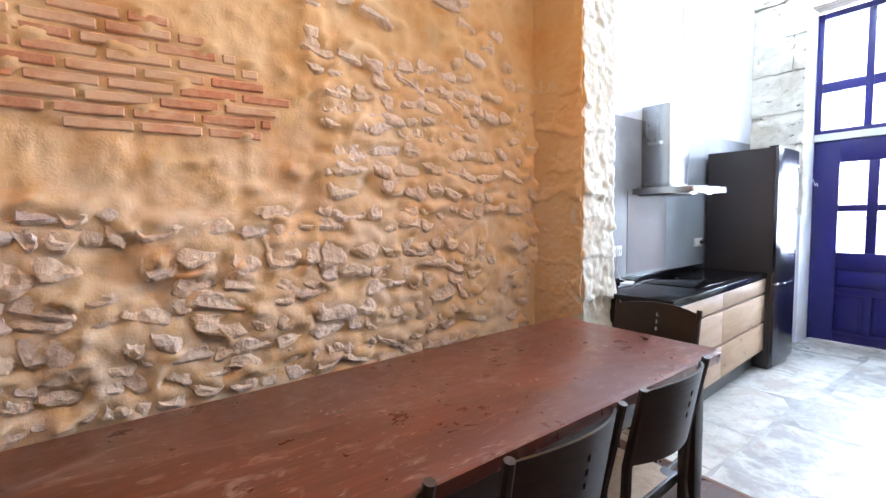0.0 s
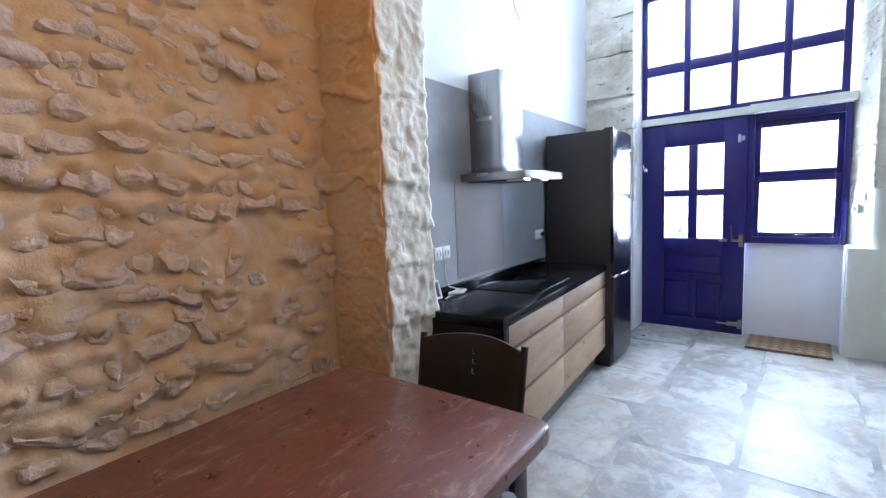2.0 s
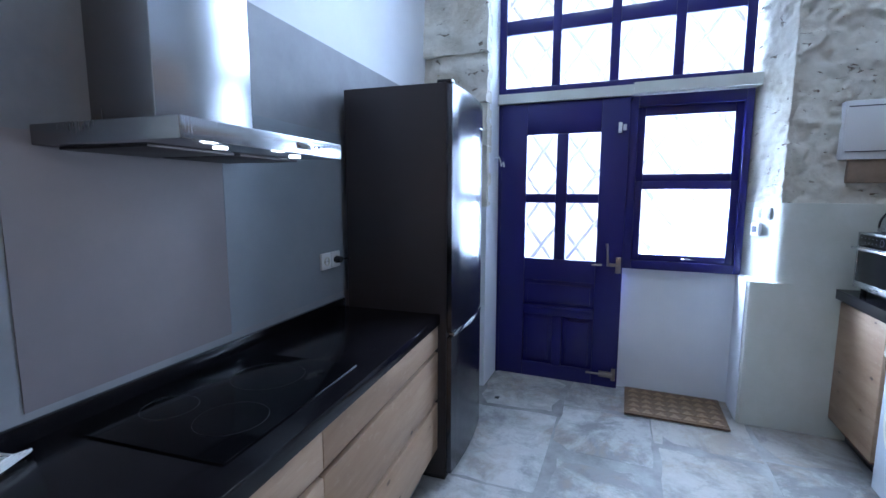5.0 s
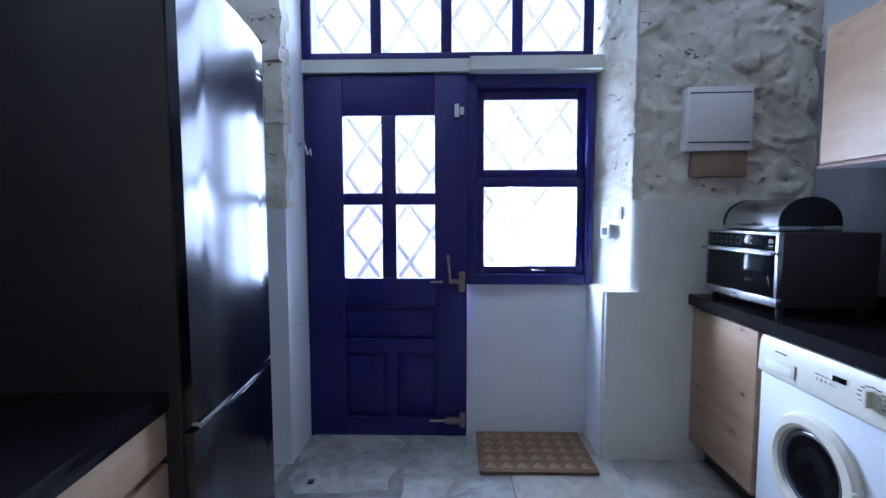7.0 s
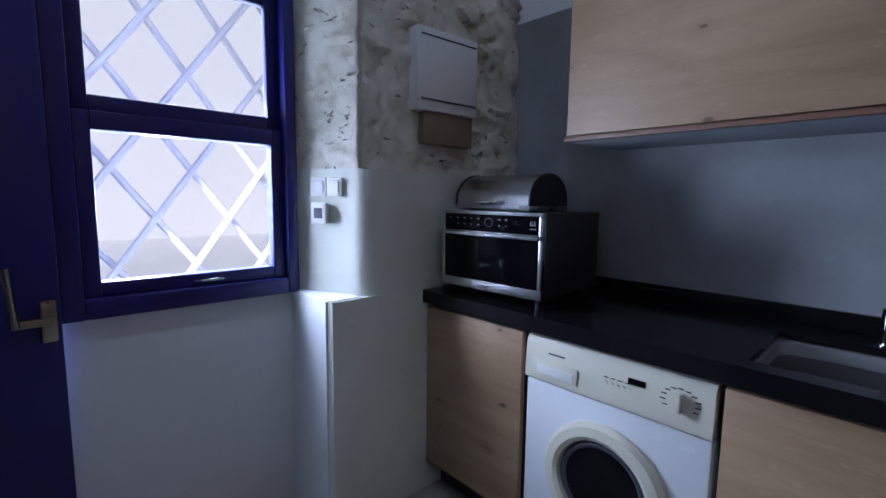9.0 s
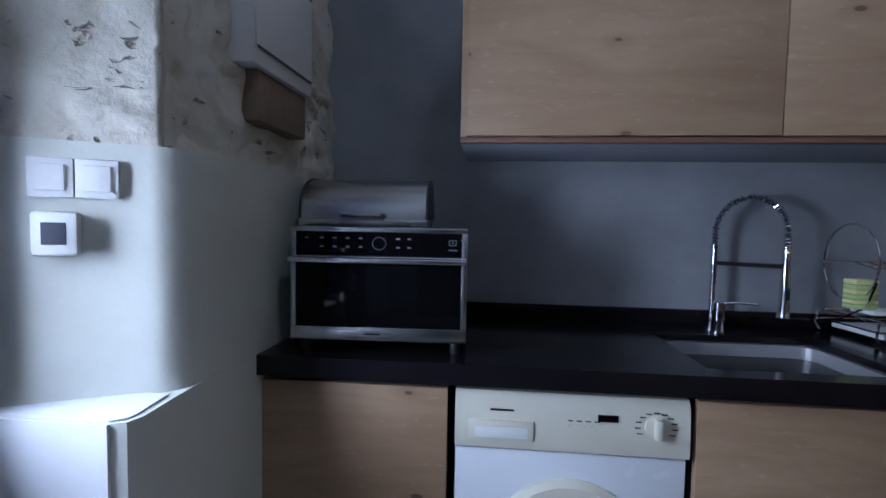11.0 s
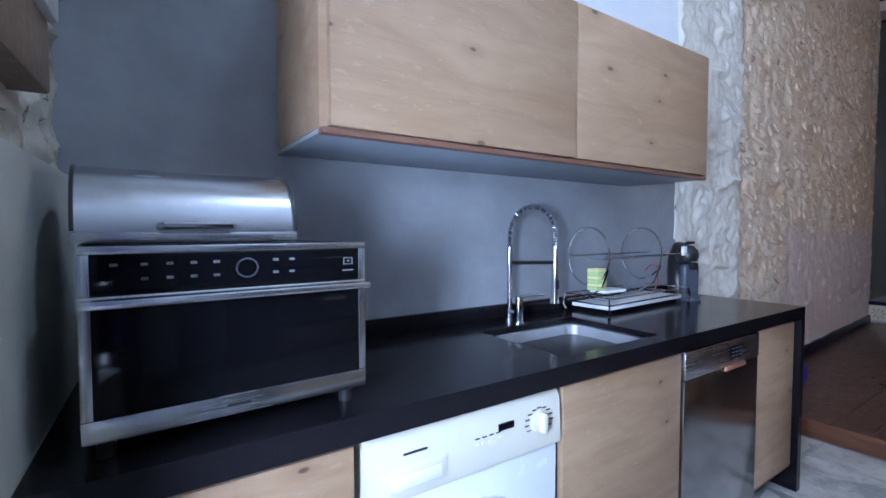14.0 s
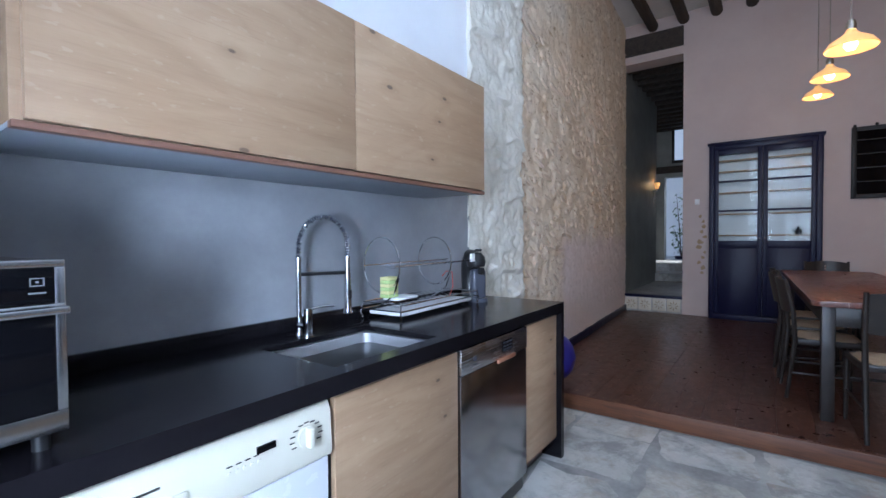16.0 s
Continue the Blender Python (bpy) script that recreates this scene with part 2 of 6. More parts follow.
def mat_walnut_floor(name, a, b, marks, rough):
    m = Mat(name, a, rough)
    co = m.world_co()
    gr = m.noise(m.world_co((1.2, 16, 16)), 2.4, 7, 0.62, 0.7)
    pale = m.noise(m.world_co((2.2, 5.0, 1)), 2.3, 6, 0.66, 1.4)
    big = m.noise(co, 1.7, 4, 0.6)
    c = m.ramp(gr, [(0.3, b), (0.6, a)])
    c = m.mix(m.math("MULTIPLY", m.step(big, 0.35, 0.7), 0.5), c, tuple(q * 0.55 for q in b))
    c = m.mix(m.math("MULTIPLY", m.random(), 0.3), c, b)
    c = m.mix(m.math("MULTIPLY", m.step(pale, 0.56, 0.68), 0.5), c, marks)
    sc = m.step(m.noise(m.world_co((5, 30, 1)), 3.0, 3, 0.6, 1.0), 0.655, 0.69)
    c = m.mix(m.math("MULTIPLY", sc, 0.5), c, tuple(min(0.8, q * 1.5) for q in marks))
    m.color(c)
    m.rough(m.math("ADD", m.math("MULTIPLY", m.noise(co, 12, 5, 0.65), 0.40), rough - 0.17))
    m.bump(gr, 0.12, 0.0015)
    return m.m


def mat_kitchen_wall():
    """White limewash above, a grey cement finish in broad fields below."""
    m = Mat("limewash_and_cement_wall", rough=0.7)
    co = m.world_co()
    x, y, z = m.split(co)
    n, f = m.noise(co, 1.6, 6, 0.6), m.noise(co, 30, 4, 0.6)
    white = m.ramp(n, [(0.3, (0.68, 0.70, 0.74)), (0.7, (0.76, 0.78, 0.81))])
    grey = m.ramp(n, [(0.30, (0.185, 0.192, 0.212)), (0.5, (0.265, 0.276, 0.298)), (0.68, (0.36, 0.372, 0.395))])
    top = m.step(m.math("ADD", z, m.math("MULTIPLY", f, 0.004)), 2.152, 2.156)
    m.color(m.mix(top, grey, white))
    m.rough(m.math("ADD", m.math("MULTIPLY", n, 0.3), 0.42))
    m.bump(m.math("ADD", m.math("MULTIPLY", n, 1.0), m.math("MULTIPLY", f, 0.15)), 0.25, 0.01)
    return m.m


def mat_south_wall():
    """Ochre-washed rubble mortar fading to smooth pinkish plaster low down."""
    m = Mat("washed_rubble_plaster", rough=0.9)
    co = m.world_co()
    n, f, v = m.noise(co, 2.2, 6, 0.62), m.noise(co, 22, 5, 0.65), m.voronoi(co, 11)
    c = m.ramp(n, [(0.3, (0.62, 0.46, 0.29)), (0.5, (0.69, 0.57, 0.41)), (0.7, (0.74, 0.66, 0.54))])
    c = m.mix(m.math("MULTIPLY", f, 0.35), c, (0.74, 0.65, 0.55))
    low = m.math("MULTIPLY", m.step(m.math("ADD", m.split(co)[2], m.math("MULTIPLY", n, 0.4)), 1.62, 1.38), m.step(m.split(co)[0], 2.95, 2.6))
    c = m.mix(low, c, (0.70, 0.59, 0.54))
    # Pits: the shade inside small cavities is painted as dark brown.
    pit = m.math("MULTIPLY", m.step(m.noise(m.world_co((1, 1, 1.9)), 12, 4, 0.55, 0.9), 0.60, 0.68), m.math("SUBTRACT", 1.0, low))
    c = m.mix(m.math("MULTIPLY", pit, 0.7), c, (0.30, 0.19, 0.10))
    m.color(c)
    m.bump(m.math("SUBTRACT", m.math("ADD", m.math("MULTIPLY", v, 0.6), f), m.math("MULTIPLY", pit, 1.6)), 0.6, 0.022)
    return m.m


def mat_brick():
    m = Mat("thin_red_brick", rough=0.9)
    co = m.world_co()
    n, f = m.noise(co, 5.5, 6, 0.6), m.noise(co, 30, 5, 0.65)
    c = m.ramp(f, [(0.35, (0.46, 0.19, 0.10)), (0.65, (0.58, 0.30, 0.18))])
    smear = m.step(m.math("ADD", n, m.math("MULTIPLY", m.random(), 0.24)), 0.52, 0.72)
    c = m.mix(m.math("MULTIPLY", smear, 0.8), c, (0.68, 0.48, 0.32))
    m.color(c)
    m.bump(m.math("ADD", n, f), 0.5, 0.006)
    return m.m


def mat_oak():
    """Wide oak veneer: broad arched figure, fine pores, pale rays and small dark knots in the plane of the boards."""
    m = Mat("pale_knotty_oak", rough=0.5)
    co = m.object_co((1, 1, 1))
    x, y, z = m.split(co)
    flat = m.n.new("ShaderNodeCombineXYZ")
    m.l.new(m.math("MULTIPLY", m.math("ADD", x, y), 2.7), flat.inputs[0])
    m.l.new(m.math("MULTIPLY", z, 5.6), flat.inputs[1])
    cell = m.node("ShaderNodeTexVoronoi", Scale=1.0, Randomness=1.0)
    cell.voronoi_dimensions = "2D"
    m.l.new(flat.outputs[0], cell.inputs["Vector"])
    k = cell.outputs["Distance"]
    wide = m.noise(m.object_co((0.8, 3.0, 3.6)), 2.0, 5, 0.6, 0.8)
    bend = m.math("ADD", m.math("MULTIPLY", m.step(k, 0.34, 0.0), 0.55), m.math("MULTIPLY", m.noise(m.object_co((0.55, 3.5, 3.5)), 1.5, 3, 0.5), 5.0))
    ring = m.math("FRACT", m.math("ADD", bend, m.math("MULTIPLY", z, 9.0)))
    ring = m.math("MULTIPLY", m.math("SUBTRACT", ring, 0.5), 2.0)
    ring = m.math("POWER", m.math("ABSOLUTE", ring), 3.0)
    pore = m.noise(m.object_co((6, 130, 150)), 1.5, 3, 0.6)
    streak = m.noise(m.object_co((1.2, 26, 30)), 1.6, 5, 0.6, 0.5)
    ray = m.noise(m.object_co((16, 30, 34)), 1.6, 2, 0.5)
    c = m.ramp(wide, [(0.30, (0.275, 0.175, 0.102)), (0.5, (0.345, 0.23, 0.140)), (0.7, (0.405, 0.285, 0.180))])
    c = m.mix(m.math("MULTIPLY", ring, 0.30), c, (0.235, 0.145, 0.082))
    c = m.mix(m.math("MULTIPLY", m.step(streak, 0.5, 0.75), 0.22), c, (0.43, 0.315, 0.21))
    c = m.mix(m.math("MULTIPLY", m.step(pore, 0.56, 0.76), 0.32), c, (0.20, 0.13, 0.08))
    c = m.mix(m.math("MULTIPLY", m.step(ray, 0.64, 0.70), 0.22), c, (0.52, 0.42, 0.31))
    tint = m.n.new("ShaderNodeSeparateColor")
    m.l.new(cell.outputs["Color"], tint.inputs[0])
    some = m.step(tint.outputs[0], 0.52, 0.60)
    c = m.mix(m.math("MULTIPLY", m.math("MULTIPLY", m.step(k, 0.16, 0.03), some), 0.45), c, (0.19, 0.11, 0.06))
    c = m.mix(m.math("MULTIPLY", m.math("MULTIPLY", m.step(m.math("ADD", k, m.math("MULTIPLY", tint.outputs[1], 0.025)), 0.052, 0.034), some), 0.85), c, (0.035, 0.022, 0.015))
    m.color(m.mix(m.math("MULTIPLY", m.random(), 0.22), c, (0.31, 0.20, 0.12)))
    m.rough(m.math("ADD", m.math("MULTIPLY", pore, 0.2), 0.42))
    m.bump(m.math("SUBTRACT", m.math("ADD", m.math("MULTIPLY", ring, 0.3), pore), m.step(k, 0.06, 0.03)), 0.14, 0.0015)
    return m.m


MORTAR, ASHLAR, SLAB = mat_mortar(), mat_ashlar(), mat_slab()
RUBBLE = mat_rubble("ochre_rubble_stone", (0.66, 0.53, 0.46), (0.44, 0.33, 0.29), (0.70, 0.53, 0.36))
RUBBLE_PALE = mat_rubble("pale_rubble_stone", (0.62, 0.52, 0.40), (0.48, 0.37, 0.26), (0.72, 0.58, 0.43))
BRICK = mat_brick()
JOINT = speckled("floor_joint_mortar", (0.15, 0.15, 0.145), (0.42, 0.42, 0.40), 3, 0.8, 0.3)
PALE_MORTAR = speckled("pale_mortar", (0.50, 0.47, 0.39), (0.60, 0.58, 0.50), 6, 0.9, 0.4, 0.01)
KITCHEN_WALL, SOUTH_WALL = mat_kitchen_wall(), mat_south_wall()
PLASTER_STREET = speckled("pale_green_plaster", (0.58, 0.60, 0.53), (0.71, 0.73, 0.69), 2.2, 0.8, 0.3, 0.01, 34)
WHITE_WALL = speckled("white_limewash", (0.72, 0.75, 0.80), (0.80, 0.82, 0.85), 2.0, 0.75, 0.25, 0.008)
PINK_WALL = speckled("pinkish_white_plaster", (0.46, 0.36, 0.32), (0.53, 0.43, 0.385), 1.5, 0.8, 0.2, 0.008)
CEILING = speckled("old_white_ceiling", (0.60, 0.58, 0.55), (0.70, 0.68, 0.64), 3, 0.85, 0.3)
FLOORWOOD = mat_walnut_floor("worn_dark_floorboard", (0.088, 0.030, 0.016), (0.040, 0.016, 0.011), (0.22, 0.13, 0.09), 0.30)
RISERWOOD = wood("worn_riser_board", (0.145, 0.055, 0.024), (0.060, 0.024, 0.014), "y", 1.0, 0.5)
TABLEWOOD = mat_walnut_floor("red_brown_tabletop", (0.17, 0.045, 0.022), (0.075, 0.022, 0.014), (0.34, 0.24, 0.20), 0.30)
DARKWOOD = wood("black_brown_wood", (0.022, 0.015, 0.012), (0.010, 0.008, 0.007), "x", 1.0, 0.42)
BEAMWOOD = wood("dark_beam_wood", (0.05, 0.035, 0.025), (0.02, 0.015, 0.012), "x", 0.7, 0.8)
LINTELWOOD = wood("weathered_lintel_wood", (0.22, 0.17, 0.13), (0.10, 0.075, 0.055), "y", 0.8, 0.85)
OAK = mat_oak()
OAK_EDGE = wood("oak_edge", (0.46, 0.31, 0.19), (0.30, 0.19, 0.11), "x", 1.0, 0.5)
CHESTNUT = wood("red_oak_underside", (0.20, 0.10, 0.065), (0.13, 0.06, 0.04), "x", 1.0, 0.5)
BLUE = plain("dark_blue_gloss_paint", (0.011, 0.009, 0.125), 0.38)
BLUE_DEEP = plain("deep_blue_paint", (0.006, 0.006, 0.030), 0.4)
BLUE_DEEP.node_tree.nodes["Principled BSDF"].inputs["Specular IOR Level"].default_value = 0.25
GRANITE = speckled("black_worktop", (0.005, 0.0045, 0.006), (0.009, 0.008, 0.010), 4, 0.17, 0.02, 0.0004, 500)
GRANITE.node_tree.nodes["Principled BSDF"].inputs["Specular IOR Level"].default_value = 0.3
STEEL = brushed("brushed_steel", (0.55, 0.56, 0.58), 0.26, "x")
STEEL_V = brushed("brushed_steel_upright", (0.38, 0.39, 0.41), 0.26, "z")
FRIDGE_STEEL = brushed("grey_steel_door", (0.095, 0.095, 0.11), 0.21, "z")
GREY_UNDER = plain("grey_laminate", (0.30, 0.33, 0.38), 0.45)
MIRROR_STEEL = brushed("glossy_steel_door", (0.44, 0.44, 0.46), 0.17, "z")
SATIN = plain("satin_steel_bowl", (0.42, 0.43, 0.45), 0.38, 0.55)
STEEL_DARK = brushed("dark_steel_side", (0.040, 0.034, 0.037), 0.5, "z", 0.3)
CHROME = plain("polished_chrome", (0.66, 0.67, 0.69), 0.10, 1.0)
BLACK_GLASS = plain("black_glass", (0.003, 0.003, 0.004), 0.06)
BLACK_GLASS.node_tree.nodes["Principled BSDF"].inputs["Specular IOR Level"].default_value = 0.14
HOB_MARK = plain("faint_hob_print", (0.011, 0.011, 0.013), 0.3)
BLACK = plain("black_plastic", (0.012, 0.012, 0.013), 0.35)
GREY_PLASTIC = plain("blue_grey_plastic", (0.06, 0.065, 0.085), 0.3)
WHITE_PLASTIC = plain("white_plastic", (0.75, 0.76, 0.76), 0.35)
CREAM_PLASTIC = plain("aged_cream_plastic", (0.66, 0.64, 0.54), 0.35)
ENAMEL = plain("white_enamel", (0.74, 0.77, 0.82), 0.25)
BRASS = plain("dull_brass", (0.36, 0.32, 0.27), 0.3, 1.0)
IRON = plain("blackened_iron", (0.02, 0.018, 0.017), 0.5, 0.6)
RUSH = speckled("woven_rush", (0.45, 0.30, 0.18), (0.58, 0.44, 0.30), 30, 0.85, 0.6, 0.006, 160)
COIR = speckled("coir_doormat", (0.26, 0.17, 0.09), (0.34, 0.23, 0.13), 60, 0.95, 0.8, 0.006, 300)
COIR_DARK = speckled("coir_doormat_dark", (0.15, 0.09, 0.045), (0.20, 0.13, 0.07), 60, 0.95, 0.8, 0.006, 300)
RUBBER_BALL = plain("blue_vinyl", (0.03, 0.025, 0.22), 0.35)
# The hall's dimness is put into this plaster's colour.
HALL_WALL = speckled("darkened_hall_plaster", (0.20, 0.20, 0.18), (0.28, 0.28, 0.25), 3, 0.85, 0.3)
GREY_FIELD_PINK = speckled("warm_grey_cement_panel", (0.200, 0.182, 0.192), (0.245, 0.222, 0.232), 2.0, 0.6, 0.2, 0.006, 30)
GREY_FIELD_BLUE = speckled("blue_grey_cement_panel", (0.205, 0.232, 0.262), (0.26, 0.288, 0.318), 2.0, 0.55, 0.2, 0.006, 30)


def glass_mat(name, tint=(1, 1, 1), rough=0.0, ior=1.45):
    m = bpy.data.materials.new(name)
    m.use_nodes = True
    t = m.node_tree
    t.nodes.remove(t.nodes["Principled BSDF"])
    tr, gl, mx = t.nodes.new("ShaderNodeBsdfTransparent"), t.nodes.new("ShaderNodeBsdfGlossy"), t.nodes.new("ShaderNodeMixShader")
    fr = t.nodes.new("ShaderNodeFresnel")
    fr.inputs[0].default_value = ior
    tr.inputs[0].default_value = (*tint, 1)
    gl.inputs["Roughness"].default_value = rough
    t.links.new(fr.outputs[0], mx.inputs[0])
    t.links.new(tr.outputs[0], mx.inputs[1])
    t.links.new(gl.outputs[0], mx.inputs[2])
    t.links.new(mx.outputs[0], t.nodes["Material Output"].inputs[0])
    return m


GLASS = glass_mat("clear_glass", (0.93, 0.95, 0.96))


def glow_mat(name, colour, strength):
    m = Mat(name, colour, 0.3)
    m.b.inputs["Emission Color"].default_value = (*colour, 1)
    m.b.inputs["Emission Strength"].default_value = strength
    return m.m


CUP_GLASS = glass_mat("cupboard_glass", (0.85, 0.88, 0.88), ior=1.22)
SHADE_GLASS = glow_mat("lit_amber_glass", (1.0, 0.50, 0.16), 0.45)
BULB = glow_mat("lit_bulb", (1.0, 0.8, 0.5), 8.0)
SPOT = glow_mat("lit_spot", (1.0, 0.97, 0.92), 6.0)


# ---- mesh helpers ----
def box(bm, x0, x1, y0, y1, z0, z1, bevel=0.0, seg=2, m=None):
    vs = [bm.verts.new((x, y, z)) for x in (x0, x1) for y in (y0, y1) for z in (z0, z1)]
    fs = [bm.faces.new([vs[i] for i in q]) for q in ((0, 1, 3, 2), (4, 6, 7, 5), (0, 4, 5, 1), (2, 3, 7, 6), (0, 2, 6, 4), (1, 5, 7, 3))]
    bevel = min(bevel, 0.45 * min(abs(x1 - x0), abs(y1 - y0), abs(z1 - z0)))
    out = vs
    if bevel > 0:
        es = list({e for f in fs for e in f.edges})
        r = bmesh.ops.bevel(bm, geom=es, offset=bevel, segments=seg, profile=0.5, affect="EDGES")
        out = list({v for f in r["faces"] for v in f.verts} | {v for v in vs if v.is_valid})
    if m is not None:
        bmesh.ops.transform(bm, matrix=m, verts=out)
    return out


def cyl(bm, p0, p1, r, seg=16, r2=None):
    p0, p1 = Vector(p0), Vector(p1)
    d = p1 - p0
    m = Matrix.Translation((p0 + p1) / 2) @ d.to_track_quat("Z", "Y").to_matrix().to_4x4()
    bmesh.ops.create_cone(bm, cap_ends=True, segments=seg, radius1=r, radius2=r if r2 is None else r2, depth=d.length, matrix=m)


def tube(bm, pts, r, seg=8, closed=False):
    pts = [Vector(p) for p in pts]
    n = len(pts)
    rings, up = [], None
    for i, p in enumerate(pts):
        a = pts[(i - 1) % n] if closed or i else p
        b = pts[(i + 1) % n] if closed or i < n - 1 else p
        d = (b - a).normalized()
        if up is None:
            up = d.orthogonal().normalized()
        up = (up - d * up.dot(d)).normalized()
        side = d.cross(up)
        rr = r[i] if isinstance(r, (list, tuple)) else r
        rings.append([bm.verts.new(p + rr * (math.cos(k * math.tau / seg) * up + math.sin(k * math.tau / seg) * side)) for k in range(seg)])
    for i in range(n if closed else n - 1):
        q, s = rings[i], rings[(i + 1) % n]
        for k in range(seg):
            bm.faces.new((q[k], q[(k + 1) % seg], s[(k + 1) % seg], s[k]))
    if not closed:
        bm.faces.new(rings[0][::-1])
        bm.faces.new(rings[-1])


def lathe(bm, profile, seg=24, m=None):
    rings = []
    for r, z in profile:
        rings.append([bm.verts.new((max(r, 1e-4) * math.cos(k * math.tau / seg), max(r, 1e-4) * math.sin(k * math.tau / seg), z)) for k in range(seg)])
    for a, b in zip(rings, rings[1:]):
        for k in range(seg):
            bm.faces.new((a[k], a[(k + 1) % seg], b[(k + 1) % seg], b[k]))
    if m is not None:
        bmesh.ops.transform(bm, matrix=m, verts=[v for ring in rings for v in ring])


def prism(bm, outline, z0, z1, bevel=0.0, holes=()):
    """A plate with the given outline in x and y."""
    lo = [bm.verts.new((x, y, z0)) for x, y in outline]
    hi = [bm.verts.new((x, y, z1)) for x, y in outline]
    n = len(outline)
    fs = [bm.faces.new(lo[::-1]), bm.faces.new(hi)]
    fs += [bm.faces.new((lo[i], lo[(i + 1) % n], hi[(i + 1) % n], hi[i])) for i in range(n)]
    if bevel:
        es = list({e for f in fs[:2] for e in f.edges})
        bmesh.ops.bevel(bm, geom=es, offset=bevel, segments=2, profile=0.5, affect="EDGES")


def finish(bm, smooth=True, angle=35):
    bmesh.ops.recalc_face_normals(bm, faces=bm.faces)
    if smooth:
        lim = radians(angle)
        for f in bm.faces:
            f.smooth = True
        for e in bm.edges:
            if len(e.link_faces) != 2 or e.calc_face_angle(0) > lim:
                e.smooth = False


def part(name, bm, mat, parent=None, label="", kind="", m=None, smooth=True):
    finish(bm, smooth)
    me = bpy.data.meshes.new(name)
    bm.to_mesh(me)
    bm.free()
    me.materials.append(mat)
    ob = new(name, me)
    if parent is not None:
        ob.parent = parent
    if m is not None:
        ob.matrix_basis = m
    return tagged(ob, label, "", "", kind)


def mesh_of(name, bm, mat, smooth=True):
    finish(bm, smooth)
    me = bpy.data.meshes.new(name)
    bm.to_mesh(me)
    bm.free()
    me.materials.append(mat)
    return me


def boxes(name, mat, parent, items, bevel=0.003, label="", kind="", m=None):
    bm = bmesh.new()
    for it in items:
        box(bm, *it, bevel)
    return part(name, bm, mat, parent, label, kind, m)


def thing(name, label, category, m=None, group=""):
    ob = new(name)
    if m is not None:
        ob.matrix_basis = m
    return tagged(ob, label, category, group)


def wall_ob(name, mat, items, kind="structure", label=""):
    bm = bmesh.new()
    for it in items:
        box(bm, *it)
    return part(name, bm, mat, None, label, kind, smooth=False)


# ---- structure ----
STEP_X, DAIS = 3.905, 0.11
NW = pose(4.21, 1.880, 0, 0, 0, 3.7)      # the kitchen's north wall: x along it, y into it
CN = NW @ pose(0.0, 0.0, -0.008, 0, 0.6, 1.8)      # the worktop before it, turned and tilted to fit the camera's view


def north_wall_blocks():
    bm = bmesh.new()
    box(bm, 0.16, 3.6, 0.0, 0.5, -0.1, 4.6, m=NW)
    return part("wall_north", bm, KITCHEN_WALL, None, "grey cement wall with white limewash above", "structure", smooth=False)


north_wall_blocks()
wall_ob("wall_south", KITCHEN_WALL, [(4.68, 7.9, -1.6, -1.13, -0.1, 4.6)], label="grey cement wall with white limewash above")
# street wall round the door recess
wall_ob("wall_east", WHITE_WALL, [(7.45, 8.0, 1.60, 2.7, 1.35, 4.6), (7.385, 8.0, 1.598, 2.7, -0.1, 1.36), (7.60, 8.0, -1.13, -0.23, -0.1, 4.6),
                                  (7.485, 8.0, -0.23, 1.60, 3.48, 4.6), (7.77, 8.0, -0.23, 0.66, -0.1, 0.918)])
wall_ob("jamb", WHITE_WALL, [(7.80, 8.0, -0.23, -0.078, 0.918, 3.48)])
# dining room
wall_ob("wall_dining_north", MORTAR, [(-0.8, 3.96, 2.115, 2.6, -0.1, 4.6), (3.955, 4.6, 2.0, 2.6, -0.1, 4.6)], label="ochre mortar wall")
wall_ob("wall_dining_west", PINK_WALL, [(-0.75, -0.40, -0.58, 2.2, 0.0, 4.6), (-0.75, -0.40, -1.6, -0.58, 4.0, 4.6)])
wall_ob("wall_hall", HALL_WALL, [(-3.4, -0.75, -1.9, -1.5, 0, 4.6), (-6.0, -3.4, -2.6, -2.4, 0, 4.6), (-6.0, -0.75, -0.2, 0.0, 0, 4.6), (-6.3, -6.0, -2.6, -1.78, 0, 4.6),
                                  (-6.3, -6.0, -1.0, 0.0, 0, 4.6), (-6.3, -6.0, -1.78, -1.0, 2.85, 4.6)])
wall_ob("ceiling", CEILING, [(-6.5, 8.1, -2.8, 2.8, 4.6, 4.75)], label="old white ceiling")
wall_ob("floor_bed", JOINT, [(STEP_X, 8.0, -1.6, 2.8, -0.2, -0.004)], label="grey mortar bed of the stone floor")
wall_ob("hall_floor", SLAB, [(-3.3, -0.415, -1.5, -0.2, -0.1, 0.335), (-4.2, -3.3, -2.4, -0.2, -0.1, 0.50), (-9.0, -4.2, -3.4, 0.6, -0.1, 0.66)], label="grey hall floor with a step")
wall_ob("floor_dais", JOINT, [(-0.75, STEP_X - 0.03, -1.6, 2.2, -0.2, DAIS - 0.025)])
wall_ob("ground", speckled("street_paving", (0.70, 0.66, 0.63), (0.76, 0.72, 0.69), 1, 0.8), [(8.0, 40, -30, 30, -0.3, -0.05)], label="pale street paving")
GLOWING_BACKDROP = speckled("glowing_street_backdrop", (0.76, 0.70, 0.66), (0.80, 0.75, 0.71), 1, 0.8)
# Emission added so the backdrop reads as a bright street beyond the panes.
GLOWING_BACKDROP.node_tree.nodes["Principled BSDF"].inputs["Emission Color"].default_value = (1.0, 0.88, 0.82, 1)
GLOWING_BACKDROP.node_tree.nodes["Principled BSDF"].inputs["Emission Strength"].default_value = 0.6
